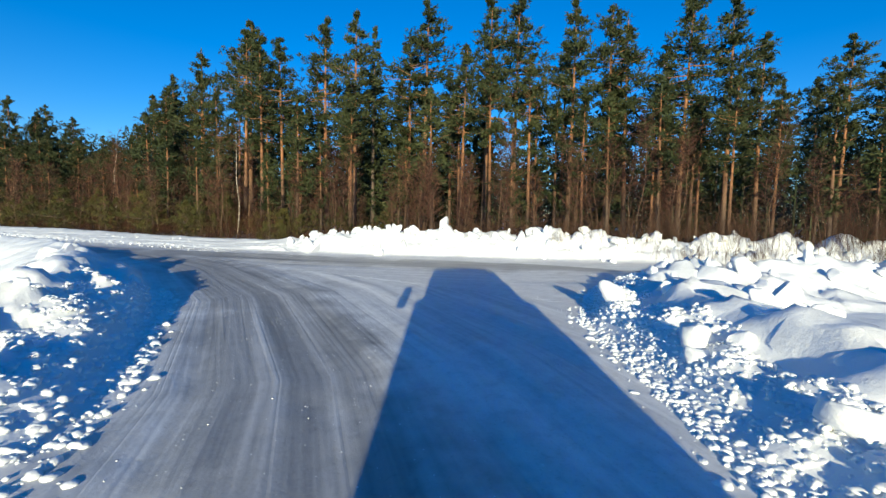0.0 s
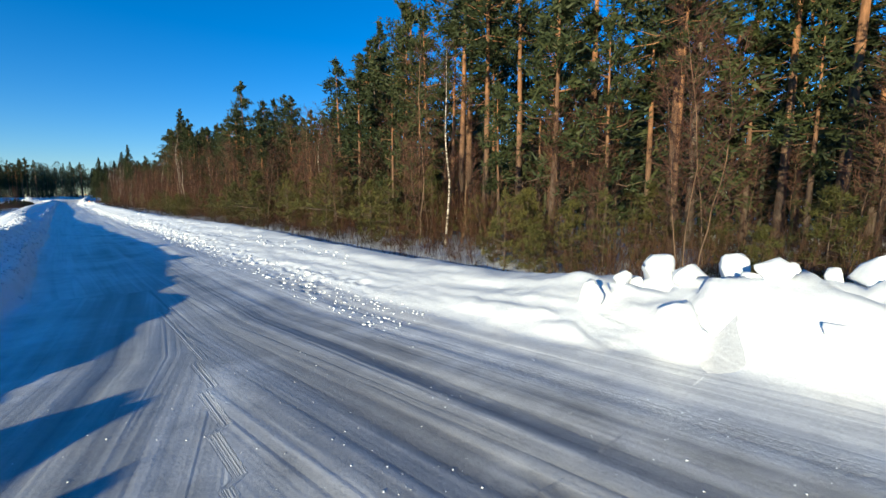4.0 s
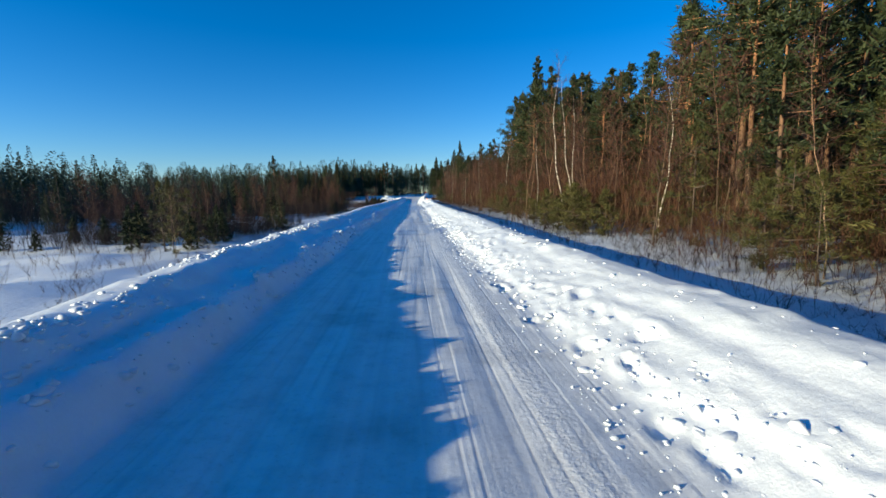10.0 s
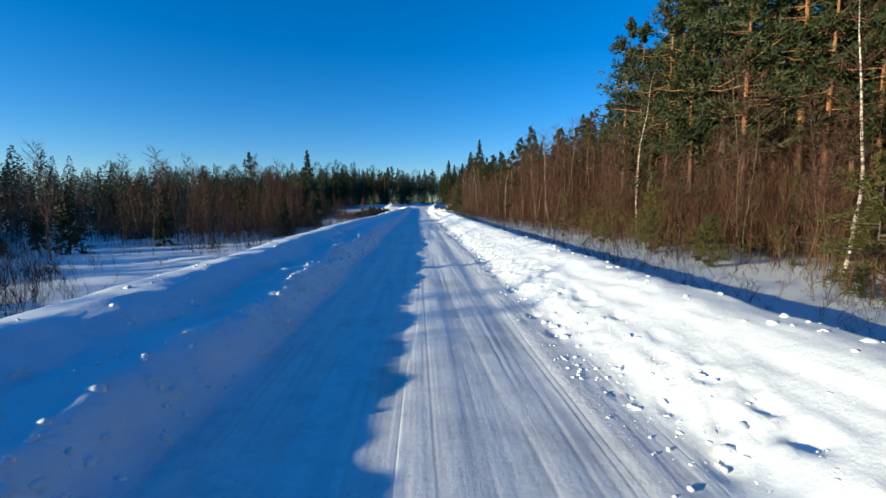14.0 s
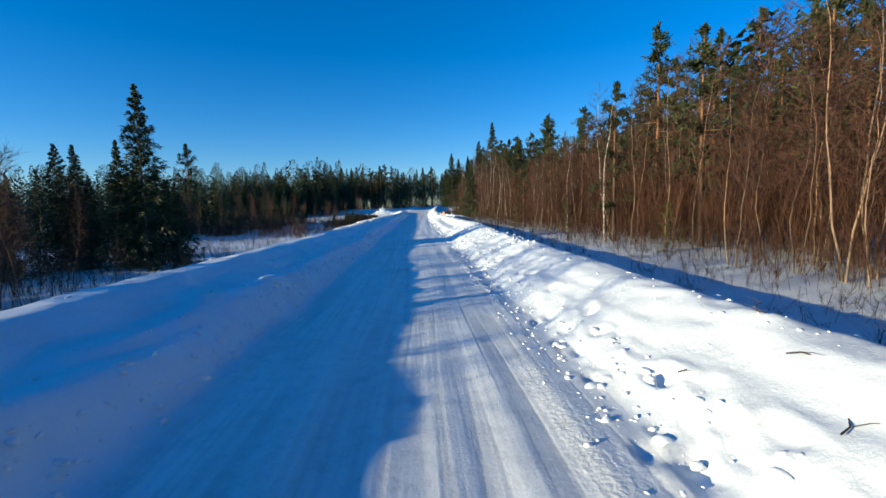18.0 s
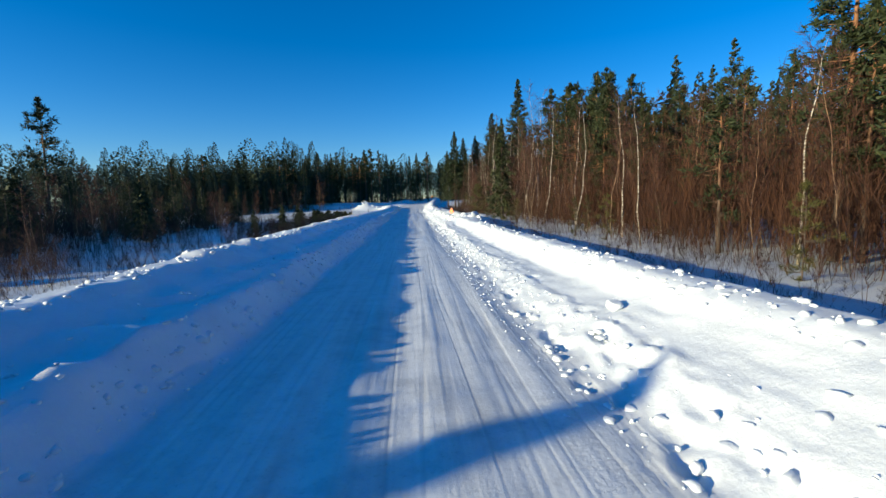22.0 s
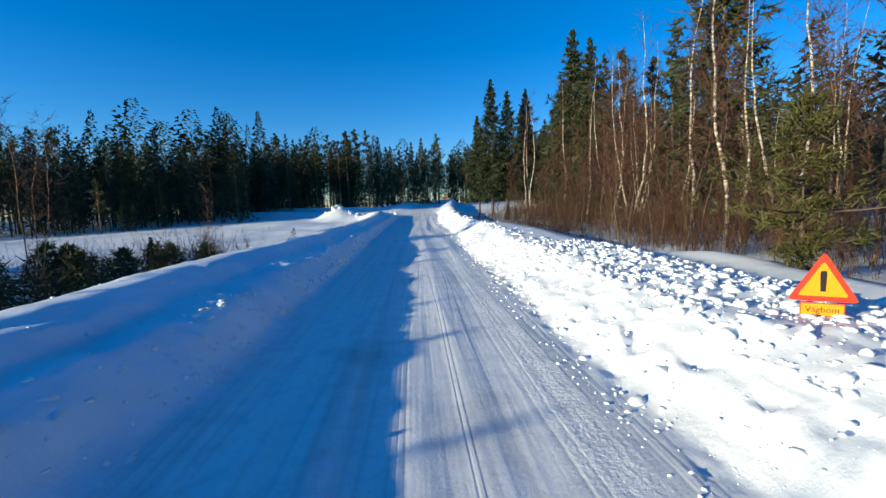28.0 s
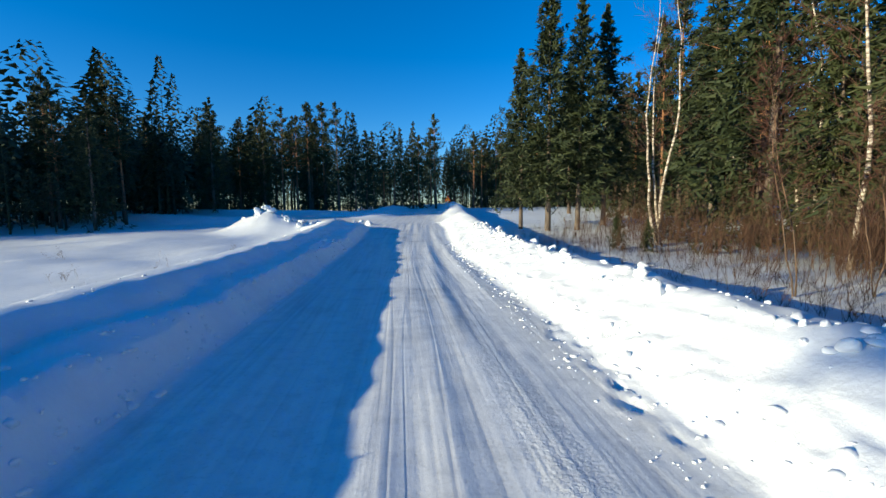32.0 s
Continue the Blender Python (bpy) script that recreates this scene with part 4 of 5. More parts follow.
CANOPY_Y = -60 + 7.0 * np.arange(len(CANOPY_10))


def canopy(x, y):
    rows = [np.interp(y, CANOPY_Y, r) for r in (CANOPY_10, CANOPY_13, CANOPY_16, CANOPY_20, CANOPY_27)]
    k = np.interp(x, CANOPY_X, range(5))
    h = sum(r * np.maximum(0, 1 - np.abs(k - i)) for i, r in enumerate(rows))
    return np.where(np.asarray(x) > 27, 2.1 + (h - 2.1) * np.asarray(x) / 27.0, h)


def grown(x, y, u, low=0.76, most=19.0):
    """A tree's height at its place, between a share of the canopy and all of it."""
    return float(min(most, canopy(x, y))) * (low + (1.02 - low) * u)


# trees that stand out, one by one
for i, (x, y, h) in enumerate([
    (20.5, 6.1, 16.0), (21, 2.8, 17.0), (22.3, 4.9, 15.5), (20.5, -2.8, 17.5), (21, -8.5, 19.5), (20.1, -19.0, 18.5),
    (20.5, -29, 18.5), (20.0, -34.7, 18.0), (21.0, -37.0, 18.0), (19.5, -41.5, 16.5), (20.5, -44.3, 16), (21.5, -45.6, 15.5),
    (19.5, -49, 16), (21, -52, 16), (17.0, -11.8, 17), (15.4, -15.4, 16.0), (17, -16.4, 16), (16.5, -24.5, 17), (22.3, 32.2, 16.5), (26, 38, 18.5),
    (13.9, 63, 14.8), (17, 63.5, 13.0), (12.9, 84.9, 10.8), (18.2, 186.6, 20), (19.7, 188.7, 20), (15, 50, 15), (16.5, 47, 16), (18, 43, 16), (14.5, 43.5, 13.5), (17, 38, 15), (20, 53, 17), (13.7, 21.5, 13.5), (15, 17, 14), (16.5, 13, 15), (14.5, 26.5, 13.5), (17.5, 23, 15.5), (17, 9.5, 15.5), (14.5, 136.5, 12.5), (15.5, 133, 13), (14, 130.5, 11.5), (16, 128.5, 12.5), (17.5, 137, 14), (18.5, 132, 13.5)]):
    pine(x, y, h * 1.12 if y < 0 else min(h * 1.05, float(canopy(x, y)) + 0.6), i)
# many of the western spruces are added to throw shadow bands over the road
for i, (x, y, h) in enumerate([(20.8, -23.7, 19.5), (9.2, 135, 9.9), (11.0, 197.4, 18.0), (13.0, 196.8, 16.2), (9.4, 199, 13.5), (-12.0, 84.5, 4.2), (-13.2, 86, 4.5), (-13.6, 83.0, 6.0), (-17.0, 83.8, 6.0), (-12.8, 83.1, 8.5), (-16.0, 83.7, 6.0), (-14.0, 84.7, 5.0), (-20.5, 80.8, 6.2), (-23, 80.9, 6.9), (-22, 79.5, 6.4), (-18.2, 81.6, 5.6), (-19, 82, 5.5), (-22, 82.4, 5.6), (-17.2, 80.8, 4.8), (-25, 88, 4.3), (-16, 88.8, 4.5), (-18.5, 87.8, 5.0), (-20.4, 86.9, 5.3), (-17.2, 88.4, 4.7), (-17, 90.3, 2.8), (-15.2, 90.4, 2.5), (-24, 131.8, 5.6), (-24.5, 134.6, 5.7), (-25, 136.9, 5.8), (-25, 140.6, 5.6), (-24, 226, 14.5), (-41, 221, 15), (-27, 208, 12), (16.5, 200, 17), (17.8, 162, 20.8), (17.8, 185.6, 20.0), (14.6, 54, 16.8), (-26, 143.5, 6.3), (-27, 147.0, 6.6), (-26.5, 150.5, 6.1), (-22, 68.5, 4.1), (-23, 71, 4.4), (-21, 66, 3.9), (-24, 69.8, 4.3)]):
    spruce(x, y, h, i, True)
for i, (x, y, h, k) in enumerate([(16.2, 6.1, 11, 1), (13.7, 187.7, 13.5, 3), (14, 172.5, 13, 0), (14.2, 168.7, 12.5, 2), (18, 176, 14, 0), (18, 183.5, 14, 1), (14.2, 178.4, 13, 1), (14, 159.2, 13.5, 0), (18, 172, 14, 2), (12.2, 154.2, 14, 0), (14.6, 154.5, 13, 2), (16.2, 163.5, 13, 0), (12.6, 162.8, 12.5, 2), (15.0, 157, 12, 1), (12.3, 138, 13.5, 0), (13.4, 137.2, 13, 1), (10.5, 33.9, 11.0, 0), (10.3, 31.0, 9.0, 2), (11.2, -17, 9, 1)]):
    birch(x, y, h, k)

for i, (x, y, h) in enumerate([(-10, 24.2, 3.0), (-9.7, 39.1, 3.2), (-19.5, 64, 4.4), (-20.5, 66, 4.2), (-14, 109, 3.6), (-15, 110.5, 3.2), (-17, 116, 2.8), (-16.4, 117, 2.6), (-20.5, 118, 3.0), (-22, 107, 3.4), (-21, 110, 3.2), (-24, 108.5, 3.6), (-12, 73.5, 3.6), (-12.8, 74.8, 3.9), (-11.9, 152.6, 6.2), (-12.4, 152.9, 5.4), (-8.3, 156.5, 3.6), (-15.5, 152, 5.0), (-17, 150.5, 4.6), (-14.5, 150, 4.2), (-18.5, 153, 4.8), (-11, 30, 3.2), (10.2, 71.5, 9), (9.6, 97, 9), (10.4, 12.5, 7.5), (11, 95, 8), (10.2, 36, 8.5), (9.2, 38.5, 8.0)]):
    plant(TAN_BIRCH[i % 4], x, y, i * 77, (min(h, float(canopy(x, y))) if x > 0 else h) / 10.0, "leafless birch with tan bark standing in the snow", "tree", "slender birches")

for i, (x, y, h) in enumerate([(12.0, 101, 10.6), (12.6, 98.6, 10.8), (11.2, 107, 9.0), (14, 112, 7.5), (13.5, 104, 8.0), (10.7, 85, 10.0), (12.3, 80, 10.5), (13.2, 75, 11)]):
    slim(x, y, min(h, float(canopy(x, y)) - 0.2), i)
for i, (x, y, h) in enumerate([(16, 177, 16), (19.5, 181, 16), (21, 172, 15), (18, 146, 9)]):
    spruce(x, y, h, i)
for i, (x, y, h) in enumerate([(29.7, 159.6, 21), (26.3, 149.4, 18.6), (15.1, 24, 15.6), (18.5, 17.6, 13.2), (13.0, 104.4, 10.9), (18.0, 107.7, 12.2)]):
    plant(BACK[i] if x > 20 else PINES[i], x, y, i * 77, h / 17.0, PINE_L, "tree", "tall pines in the roadside forest")
for i, (x, y, h) in enumerate([(8.0, 29.6, 2.3), (8.5, 29.0, 1.8), (8.4, 26.4, 2.6), (9.0, 26.9, 2.0), (9.3, 28.2, 2.6), (9.2, 24.5, 2.2)]):
    plant(BUSHY[i % 2], x, y, i * 83, h / 3.0, "bushy young pine in olive green close behind the snowbank", "tree", "young pines in the undergrowth")
# added sunward of the road for the soft shadow bars they throw across it
for i, (x, y, h) in enumerate([(-10.4, 24.9, 3.1), (-11.2, 25.7, 3.3), (-10.6, 26.9, 3.0), (-12.2, 28.4, 3.4)]):
    plant(YOUNG[i], x, y, i * 83, h / 3.2, "sparse young pine added on the snowy bog to throw soft shadow bars", "tree", "young pines on the bog")
for x, y, h in [(-10.5, 41.5, 2.6), (-11.6, 43.0, 3.2), (-10.8, 67, 3.0), (-11.5, 70, 3.4), (10.6, 186.2, 1.8), (11.2, 184.6, 1.5)]:
    plant(LITTLE[int(h * 10) % 2], x, y, x * 91 % 360, h / 4.0, LITTLE_L, "tree", "small spruces on the bog", True)
for i, (x, y, h) in enumerate([(-11.0, 152.5, 1.7), (-9.8, 153.3, 1.5), (-9.1, 155.0, 1.4), (-8.7, 156.8, 1.2), (-9.7, 151.2, 1.6), (-12.0, 150.6, 1.8), (-10.6, 149.2, 1.5), (-12.8, 154, 1.7)]):
    plant(LOW[i % 2], x, y, i * 77, h / 1.8, "low spreading spruce half buried behind the snowbank", "tree", "small spruces on the bog")
plant(YOUNG[1], -6.6, 162.6, 40, 0.33, "tiny pine top poking out of the snowbank", "tree", "young pines in the undergrowth")
plant(BUSHY[1], 8.6, 147.0, 80, 1.28, "young pine with spread branches beside the warning sign", "tree", "young pines in the undergrowth")

for i, (x, y, h) in enumerate([(10.6, 69, 7), (10.0, 84.5, 8.2), (11.8, 88, 9), (10.4, 91.5, 8.5), (10.9, 100, 9), (11.5, 104, 7.5), (10.2, 110.5, 8), (11.3, 114.5, 8), (10.5, 119, 8.5), (12, 122.5, 9), (10.8, 126.5, 9), (11.6, 44.5, 9), (10.9, 23, 7), (11.5, 56, 9)]):
    birch(x, y, min(h, float(canopy(x, y)) - 0.3), i % 2)

# the rest of the forest, by stretches of the plan
taken = []


def spots(n, x0, x1, y0, y1, gap, seed, edge=None):
    r = np.random.default_rng(seed)
    out, tries = [], 0
    while len(out) < n and tries < n * 40:
        tries += 1
        x, y = r.uniform(x0, x1), r.uniform(y0, y1)
        if (edge and not edge(x, y)) or open_bog(x, y):
            continue
        if any((x - a) ** 2 + (y - b) ** 2 < gap * gap for a, b in taken[-400:]):
            continue
        taken.append((x, y))
        out.append((x, y, r.uniform(0, 1)))
    return out


for i, (x, y, u) in enumerate(spots(46, 14, 27, -80, 8, 2.4, 101)):
    pine(x, y, grown(x, y, u), i)
for i, (x, y, u) in enumerate(spots(30, 13.5, 23, 8, 60, 2.2, 102)):
    pine(x, y, grown(x, y, u), i)
for i, (x, y, u) in enumerate(spots(36, 17, 24, 60, 132, 2.0, 103)):
    pine(x, y, grown(x, y, u), i)
for i, (x, y, u) in enumerate(spots(22, 13.2, 18, 36, 62, 1.6, 113)):
    pine(x, y, grown(x, y, u), (4, 2, 0, 5)[i % 4])
for i, (x, y, u) in enumerate(spots(20, 13.5, 18.5, 118, 134, 1.5, 114)):
    pine(x, y, grown(x, y, u), (4, 2, 0, 5)[i % 4])
for i, (x, y, u) in enumerate(spots(12, 16, 28, 130, 225, 2.4, 104, lambda x, y: not (148 < y < 180 and x < 23))):
    pine(x, y, grown(x, y, u), i)
for i, (x, y, u) in enumerate(spots(80, 12.5, 26, -60, 130, 2.0, 105, lambda x, y: y < 55 or x > 15.5)):
    slim(x, y, grown(x, y, u, 0.6, 11.5), i)
for i, (x, y, u) in enumerate(spots(60, 22, 46, -80, 4, 2.2, 129)):
    (spruce if i % 3 else pine)(x, y, grown(x, y, u, 0.55, 15.0), i)
for i, (x, y, u) in enumerate(spots(16, 17, 34, 126, 215, 2.4, 106, lambda x, y: not (146 < y < 180 and x < 25))):
    spruce(x, y, grown(x, y, u), i)
for i, (x, y, u) in enumerate(spots(22, 16, 34, -70, 130, 2.6, 107)):
    spruce(x, y, grown(x, y, u, 0.7, 16.0), i)
for i, (x, y, u) in enumerate(spots(18, 14.5, 30, 118, 200, 2.2, 108)):
    birch(x, y, grown(x, y, u, 0.7, 14.0), i)
for i, (x, y, u) in enumerate(spots(70, 9.8, 22, -20, 150, 1.3, 109)):
    plant(TAN_BIRCH[i % 4], x, y, u * 360, grown(x, y, u, 0.6, 10.5) / 10.0, "slender leafless birch with tan bark among the pines", "tree", "slender birches")
for i, (x, y, u) in enumerate(spots(220, 9.0, 17, -58, 178, 0.7, 110)):
    plant(THIN_BIRCH[i % 4], x, y, u * 360, min(0.55 + 0.55 * u, 0.9 * float(canopy(x, y)) / 7.0), THIN_L, "tree", "birch saplings along the forest edge")
for i, (x, y, u) in enumerate(spots(125, 8.9, 14.5, -30, 60, 0.8, 111)):
    plant(BUSHY[i % 2] if i % 2 else YOUNG[i % 4], x, y, u * 360, (0.45 + 0.75 * u) * float(np.interp(y, [-24, -9, 18, 26], [0.9, 1.35, 1.3, 0.9])), YOUNG_L, "tree", "young pines in the undergrowth")
for i, (x, y, u) in enumerate(spots(22, 8.8, 14, 60, 160, 2.0, 112)):
    plant(YOUNG[i % 4], x, y, u * 360, 0.5 + 0.5 * u, YOUNG_L, "tree", "young pines in the undergrowth")
for i, (x, y, u) in enumerate(spots(75, 10.0, 17.5, 64, 130, 1.0, 130)):
    plant(TAN_BIRCH[i % 4], x, y, u * 360, grown(x, y, u, 0.7, 8.8) / 10.0, "slender birch with a haze of fine reddish twigs", "tree", "slender birches")
# west of the road
for i, (x, y, u) in enumerate(spots(28, -26, -10, 27, 60, 1.2, 128, lambda x, y: (y < 42 and x > -22) or (x < -22 and y > 44))):
    plant(LITTLE[i % 2], x, y, u * 360, 0.3 + 0.3 * u, LITTLE_L, "tree", "small spruces on the bog")
for i, (x, y, u) in enumerate(spots(22, -19.5, -10.5, 62, 77, 0.9, 127)):
    plant(THIN_BIRCH[i % 4], x, y, u * 360, 0.55 + 0.38 * u, THIN_L, "tree", "birch saplings on the bog")
for i, (x, y, u) in enumerate(spots(60, -32, -9.5, 52, 152, 1.5, 120)):
    plant(THIN_BIRCH[i % 4], x, y, u * 360, 0.4 + 0.4 * u, THIN_L, "tree", "birch saplings on the bog")
for i, (x, y, u) in enumerate(spots(60, -40, -10, 27, 66, 1.3, 121, lambda x, y: (y < 42 and x > -22) or (x < -24 and y > 44))):
    plant(THIN_BIRCH[i % 4], x, y, u * 360, 0.3 + 0.3 * u, THIN_L, "tree", "birch saplings on the bog")
for i, (x, y, u) in enumerate(spots(30, -30, -16, 50, 150, 2.2, 122)):
    plant(LITTLE[i % 2], x, y, u * 360, 0.5 + 1.0 * u, LITTLE_L, "tree", "small spruces on the bog")
for i, (x, y, u) in enumerate(spots(75, -46, -22, 92, 160, 1.9, 123)):
    spruce(x, y, (0.10 + 0.05 * u) * -x if i % 3 else 0.185 * -x, i)
for i, (x, y, u) in enumerate(spots(30, -44, -20, 40, 92, 2.5, 126)):
    spruce(x, y, (0.08 + 0.05 * u) * -x if i % 3 else 0.185 * -x, i)
plant(SLIM[1], -43.6, 148.6, 40, 1.6, "lone slender pine with a bare leaning stem on the bog", "tree", "slender pines in the roadside forest", True)
for x, y, h in [(-9.5, 136.5, 2.2), (-10.5, 134, 2.6), (-11.5, 138.5, 2.9), (-9.8, 141.5, 2.0), (-12.5, 144, 2.6), (-10.6, 146, 1.8), (-11.0, 131, 2.6), (-12.4, 128, 3.0), (-9.6, 155, 1.5), (-11, 157, 1.6)]:
    plant(LITTLE[int(h * 10) % 2], x, y, x * 91 % 360, h / 4.0, LITTLE_L, "tree", "small spruces on the bog")
for i, (x, y, u) in enumerate(spots(30, -60, -27, 150, 230, 2.8, 124)):
    (spruce if i % 4 == 1 else pine)(x, y, 10.5 + 5 * u, i)


# ---- far woods: one mass of simple conifers ----
def far_proto(seed, kind, n=110, k=1.25):
    r = np.random.default_rng(seed)
    v = []
    for i in range(n):
        t = (i + 0.5) / n
        if kind == 0:
            z, rad = 0.04 + 0.96 * t, 0.17 * (1 - t) ** 0.95 + 0.004
        else:
            z = 0.35 + 0.63 * t
            rad = 0.13 * math.sin(math.pi * min(1, 0.25 + 0.75 * t)) ** 0.6 + 0.015
        a = i * 2.399
        rr = rad * r.uniform(0.3, 1.0)
        p = np.array([math.cos(a) * rr, math.sin(a) * rr, z])
        d = np.array([math.cos(a), math.sin(a), r.uniform(-0.5, 0.5)]) * r.uniform(0.026, 0.055) * k * (0.35 + 0.65 * min(1, 3 * (1 - t)))
        s = np.array([-math.sin(a), math.cos(a), r.uniform(-0.4, 0.4)]) * r.uniform(0.009, 0.019) * k
        up = np.array([0, 0, 0.02])
        v += [p - s, p + d, p + s + up]
    for a in (0, 2.1, 4.2):
        w = 0.009
        v += [np.array([math.cos(a) * w, math.sin(a) * w, -0.03]), np.array([math.cos(a + 2.1) * w, math.sin(a + 2.1) * w, -0.03]), np.array([0, 0, 0.9])]
    return np.array(v)


def far_woods(name, label, places, heights, seed, n=110, k=1.25, kinds=(0, 0, 1, 0, 0, 1)):
    protos = [far_proto(200 + i, kind, n, k) for i, kind in enumerate(kinds)]
    r = np.random.default_rng(seed)
    z = level(places[:, 0], places[:, 1], fine=False)
    heights = low_enough(places[:, 0], places[:, 1], heights)
    heights = np.where((places[:, 0] > 10) & (places[:, 1] < 212), np.minimum(heights, canopy(places[:, 0], places[:, 1]) * 0.97), heights)
    # open pine forest by the junction, with lower growth behind
    heights = np.where((places[:, 0] > 10) & (places[:, 0] < 60) & (places[:, 1] < 10) & (places[:, 1] > -100), heights * 0.88, heights)
    out = []
    for k in range(6):
        m = np.arange(len(places)) % 6 == k
        n = m.sum()
        a = r.uniform(0, 6.28, n)[:, None]
        h = heights[m][:, None]
        w = h * r.uniform(0.8, 1.3, n)[:, None]
        p = protos[k][None]
        x = (p[..., 0] * np.cos(a) - p[..., 1] * np.sin(a)) * w + places[m, 0][:, None]
        y = (p[..., 0] * np.sin(a) + p[..., 1] * np.cos(a)) * w + places[m, 1][:, None]
        out.append(np.stack([x, y, p[..., 2] * h + z[m][:, None]], -1).reshape(-1, 3))
    v = np.concatenate(out)
    me = numpy_mesh(name, v, np.arange(len(v)).reshape(-1, 3))
    me.materials.append(FAR_NEEDLES)
    return tagged(new(name, me), label, "forest", kind="stuff")


def zone(n, seed, x0, x1, y0, y1, ok):
    r = np.random.default_rng(seed)
    p = np.stack([r.uniform(x0, x1, n), r.uniform(y0, y1, n)], -1)
    return p[ok(p[:, 0], p[:, 1]) & ~open_bog(p[:, 0], p[:, 1])]


outer = zone(2400, 307, 46, 140, -120, 300, lambda x, y: x > 0)
far_woods("forest_mass_outer", "conifer forest stretching away behind the roadside trees", outer, rng.uniform(9, 16, len(outer)), 9, 60, 1.7)
east = zone(1300, 301, 18, 48, -110, 300, lambda x, y: (x > 22.5 + 2 * np.sin(y / 9)) & ((y > 215) | (y < 142) | (x > 30)))
far_woods("forest_mass_east", "dense conifer forest behind the roadside trees", east, rng.uniform(9, 16, len(east)), 1, 160, 1.05)
for i, (x, y, u) in enumerate(spots(70, -45, 40, 236, 262, 2.0, 125, lambda x, y: math.hypot(x - 2.5, (y - 232) * 0.6) > 9)):
    (pine if i % 3 else spruce)(x, y, 12.5 + 6 * u, i)
north = zone(1000, 302, -120, 100, 196, 340, lambda x, y: ((y > 238) & (np.hypot(x - 2.5, (y - 232) * 0.6) > 11)) | ((x < -27) & (y > 205 + (x + 27) * 0.3)) | ((x > 24) & (y > 200)))
far_woods("forest_mass_north", "dark conifer forest closing the end of the road", north, rng.uniform(11, 19, len(north)), 2, 200, 0.95, (0, 1, 1, 0, 1, 1))
west = zone(1300, 303, -330, -34, -160, 240, lambda x, y: (x < np.interp(y, [-160, 20, 60, 100, 150, 200, 240], [-130, -120, -80, -44, -42, -42, -40])))
far_woods("forest_mass_west", "distant line of conifers beyond the snowy bog", west, rng.uniform(9, 17, len(west)), 3)
bog = zone(1500, 305, -75, -22, 25, 205, lambda x, y: (x < np.interp(y, [25, 60, 100, 150, 160, 205], [-60, -30, -24, -24, -38, -34])))
far_woods("forest_mass_bog", "low dark conifers closing in on the snowy bog", bog, rng.uniform(0.10, 0.185, len(bog)) * np.maximum(-bog[:, 0] - 9, 4), 6)
close = zone(420, 306, -62, -25, 186, 250, lambda x, y: y - 0.4045 * x > 216)
far_woods("forest_mass_clearing", "dark spruces closing the snowy clearing", close, rng.uniform(7, 11.5, len(close)), 8, 260, 0.85, (1, 1, 0, 1, 0, 1))
south = zone(500, 304, -120, 120, -220, -95, lambda x, y: x < 900)
far_woods("forest_mass_south", "conifer forest behind the junction", south, rng.uniform(10, 17, len(south)), 4)


for ob in PINES + BACK + TALL + SLIM + YOUNG + BUSHY + BARE_FOOT + SPRUCES + FAR_SPRUCES + LITTLE + LOW + BIRCHES + THIN_BIRCH + TAN_BIRCH:
    for o in (*ob.children_recursive, ob):
        bpy.data.objects.remove(o)


# ---- brush: thickets of thin bare stems ----
def brush_proto(seed, stems):
    r = np.random.default_rng(seed)
    v, f = [], []

    def stick(p, q, w0, w1):
        p, q = np.array(p), np.array(q)
        k = len(v)
        for a in (0, 2.09, 4.19):
            v.append(p + np.array([math.cos(a), math.sin(a), 0]) * w0)
        for a in (0, 2.09, 4.19):
            v.append(q + np.array([math.cos(a), math.sin(a), 0]) * w1)
        for a in range(3):
            b = (a + 1) % 3
            f.append((k + a, k + b, k + 3 + b))
            f.append((k + a, k + 3 + b, k + 3 + a))

    for _ in range(stems):
        h = r.uniform(0.45, 1.0)
        b = np.r_[r.normal(0, 0.14, 2), -0.05]
        lean = r.normal(0, 0.17, 2)
        m = b + np.r_[lean * h * 0.3 + r.normal(0, 0.022, 2), h * 0.35]
        o = b + np.r_[lean * h * 0.8 + r.normal(0, 0.03, 2), h * 0.68]
        t = b + np.r_[lean * h * 1.4 + r.normal(0, 0.05, 2), h]
        stick(b, m, 0.0021, 0.0017)
        stick(m, o, 0.0017, 0.0011)
        stick(o, t, 0.0011, 0.0004)
        for k in range(30):
            u = r.uniform(0.22, 0.97)
            p = m + (o - m) * (u - 0.35) / 0.33 if u < 0.68 else o + (t - o) * (u - 0.68) / 0.32
            a = r.uniform(0, 6.28)
            ln = r.uniform(0.12, 0.42) * (1.2 - u)
            k2 = r.uniform(0.25, 0.8)
            q = p + np.array([math.cos(a) * ln * k2, math.sin(a) * ln * k2, ln * r.uniform(0.4, 1.0)])
            s = np.array([-math.sin(a), math.cos(a), 0]) * 0.0016
            n0 = len(v)
            v.extend([p - s, p + s, q])
            f.append((n0, n0 + 1, n0 + 2))
    return np.array(v), np.array(f)


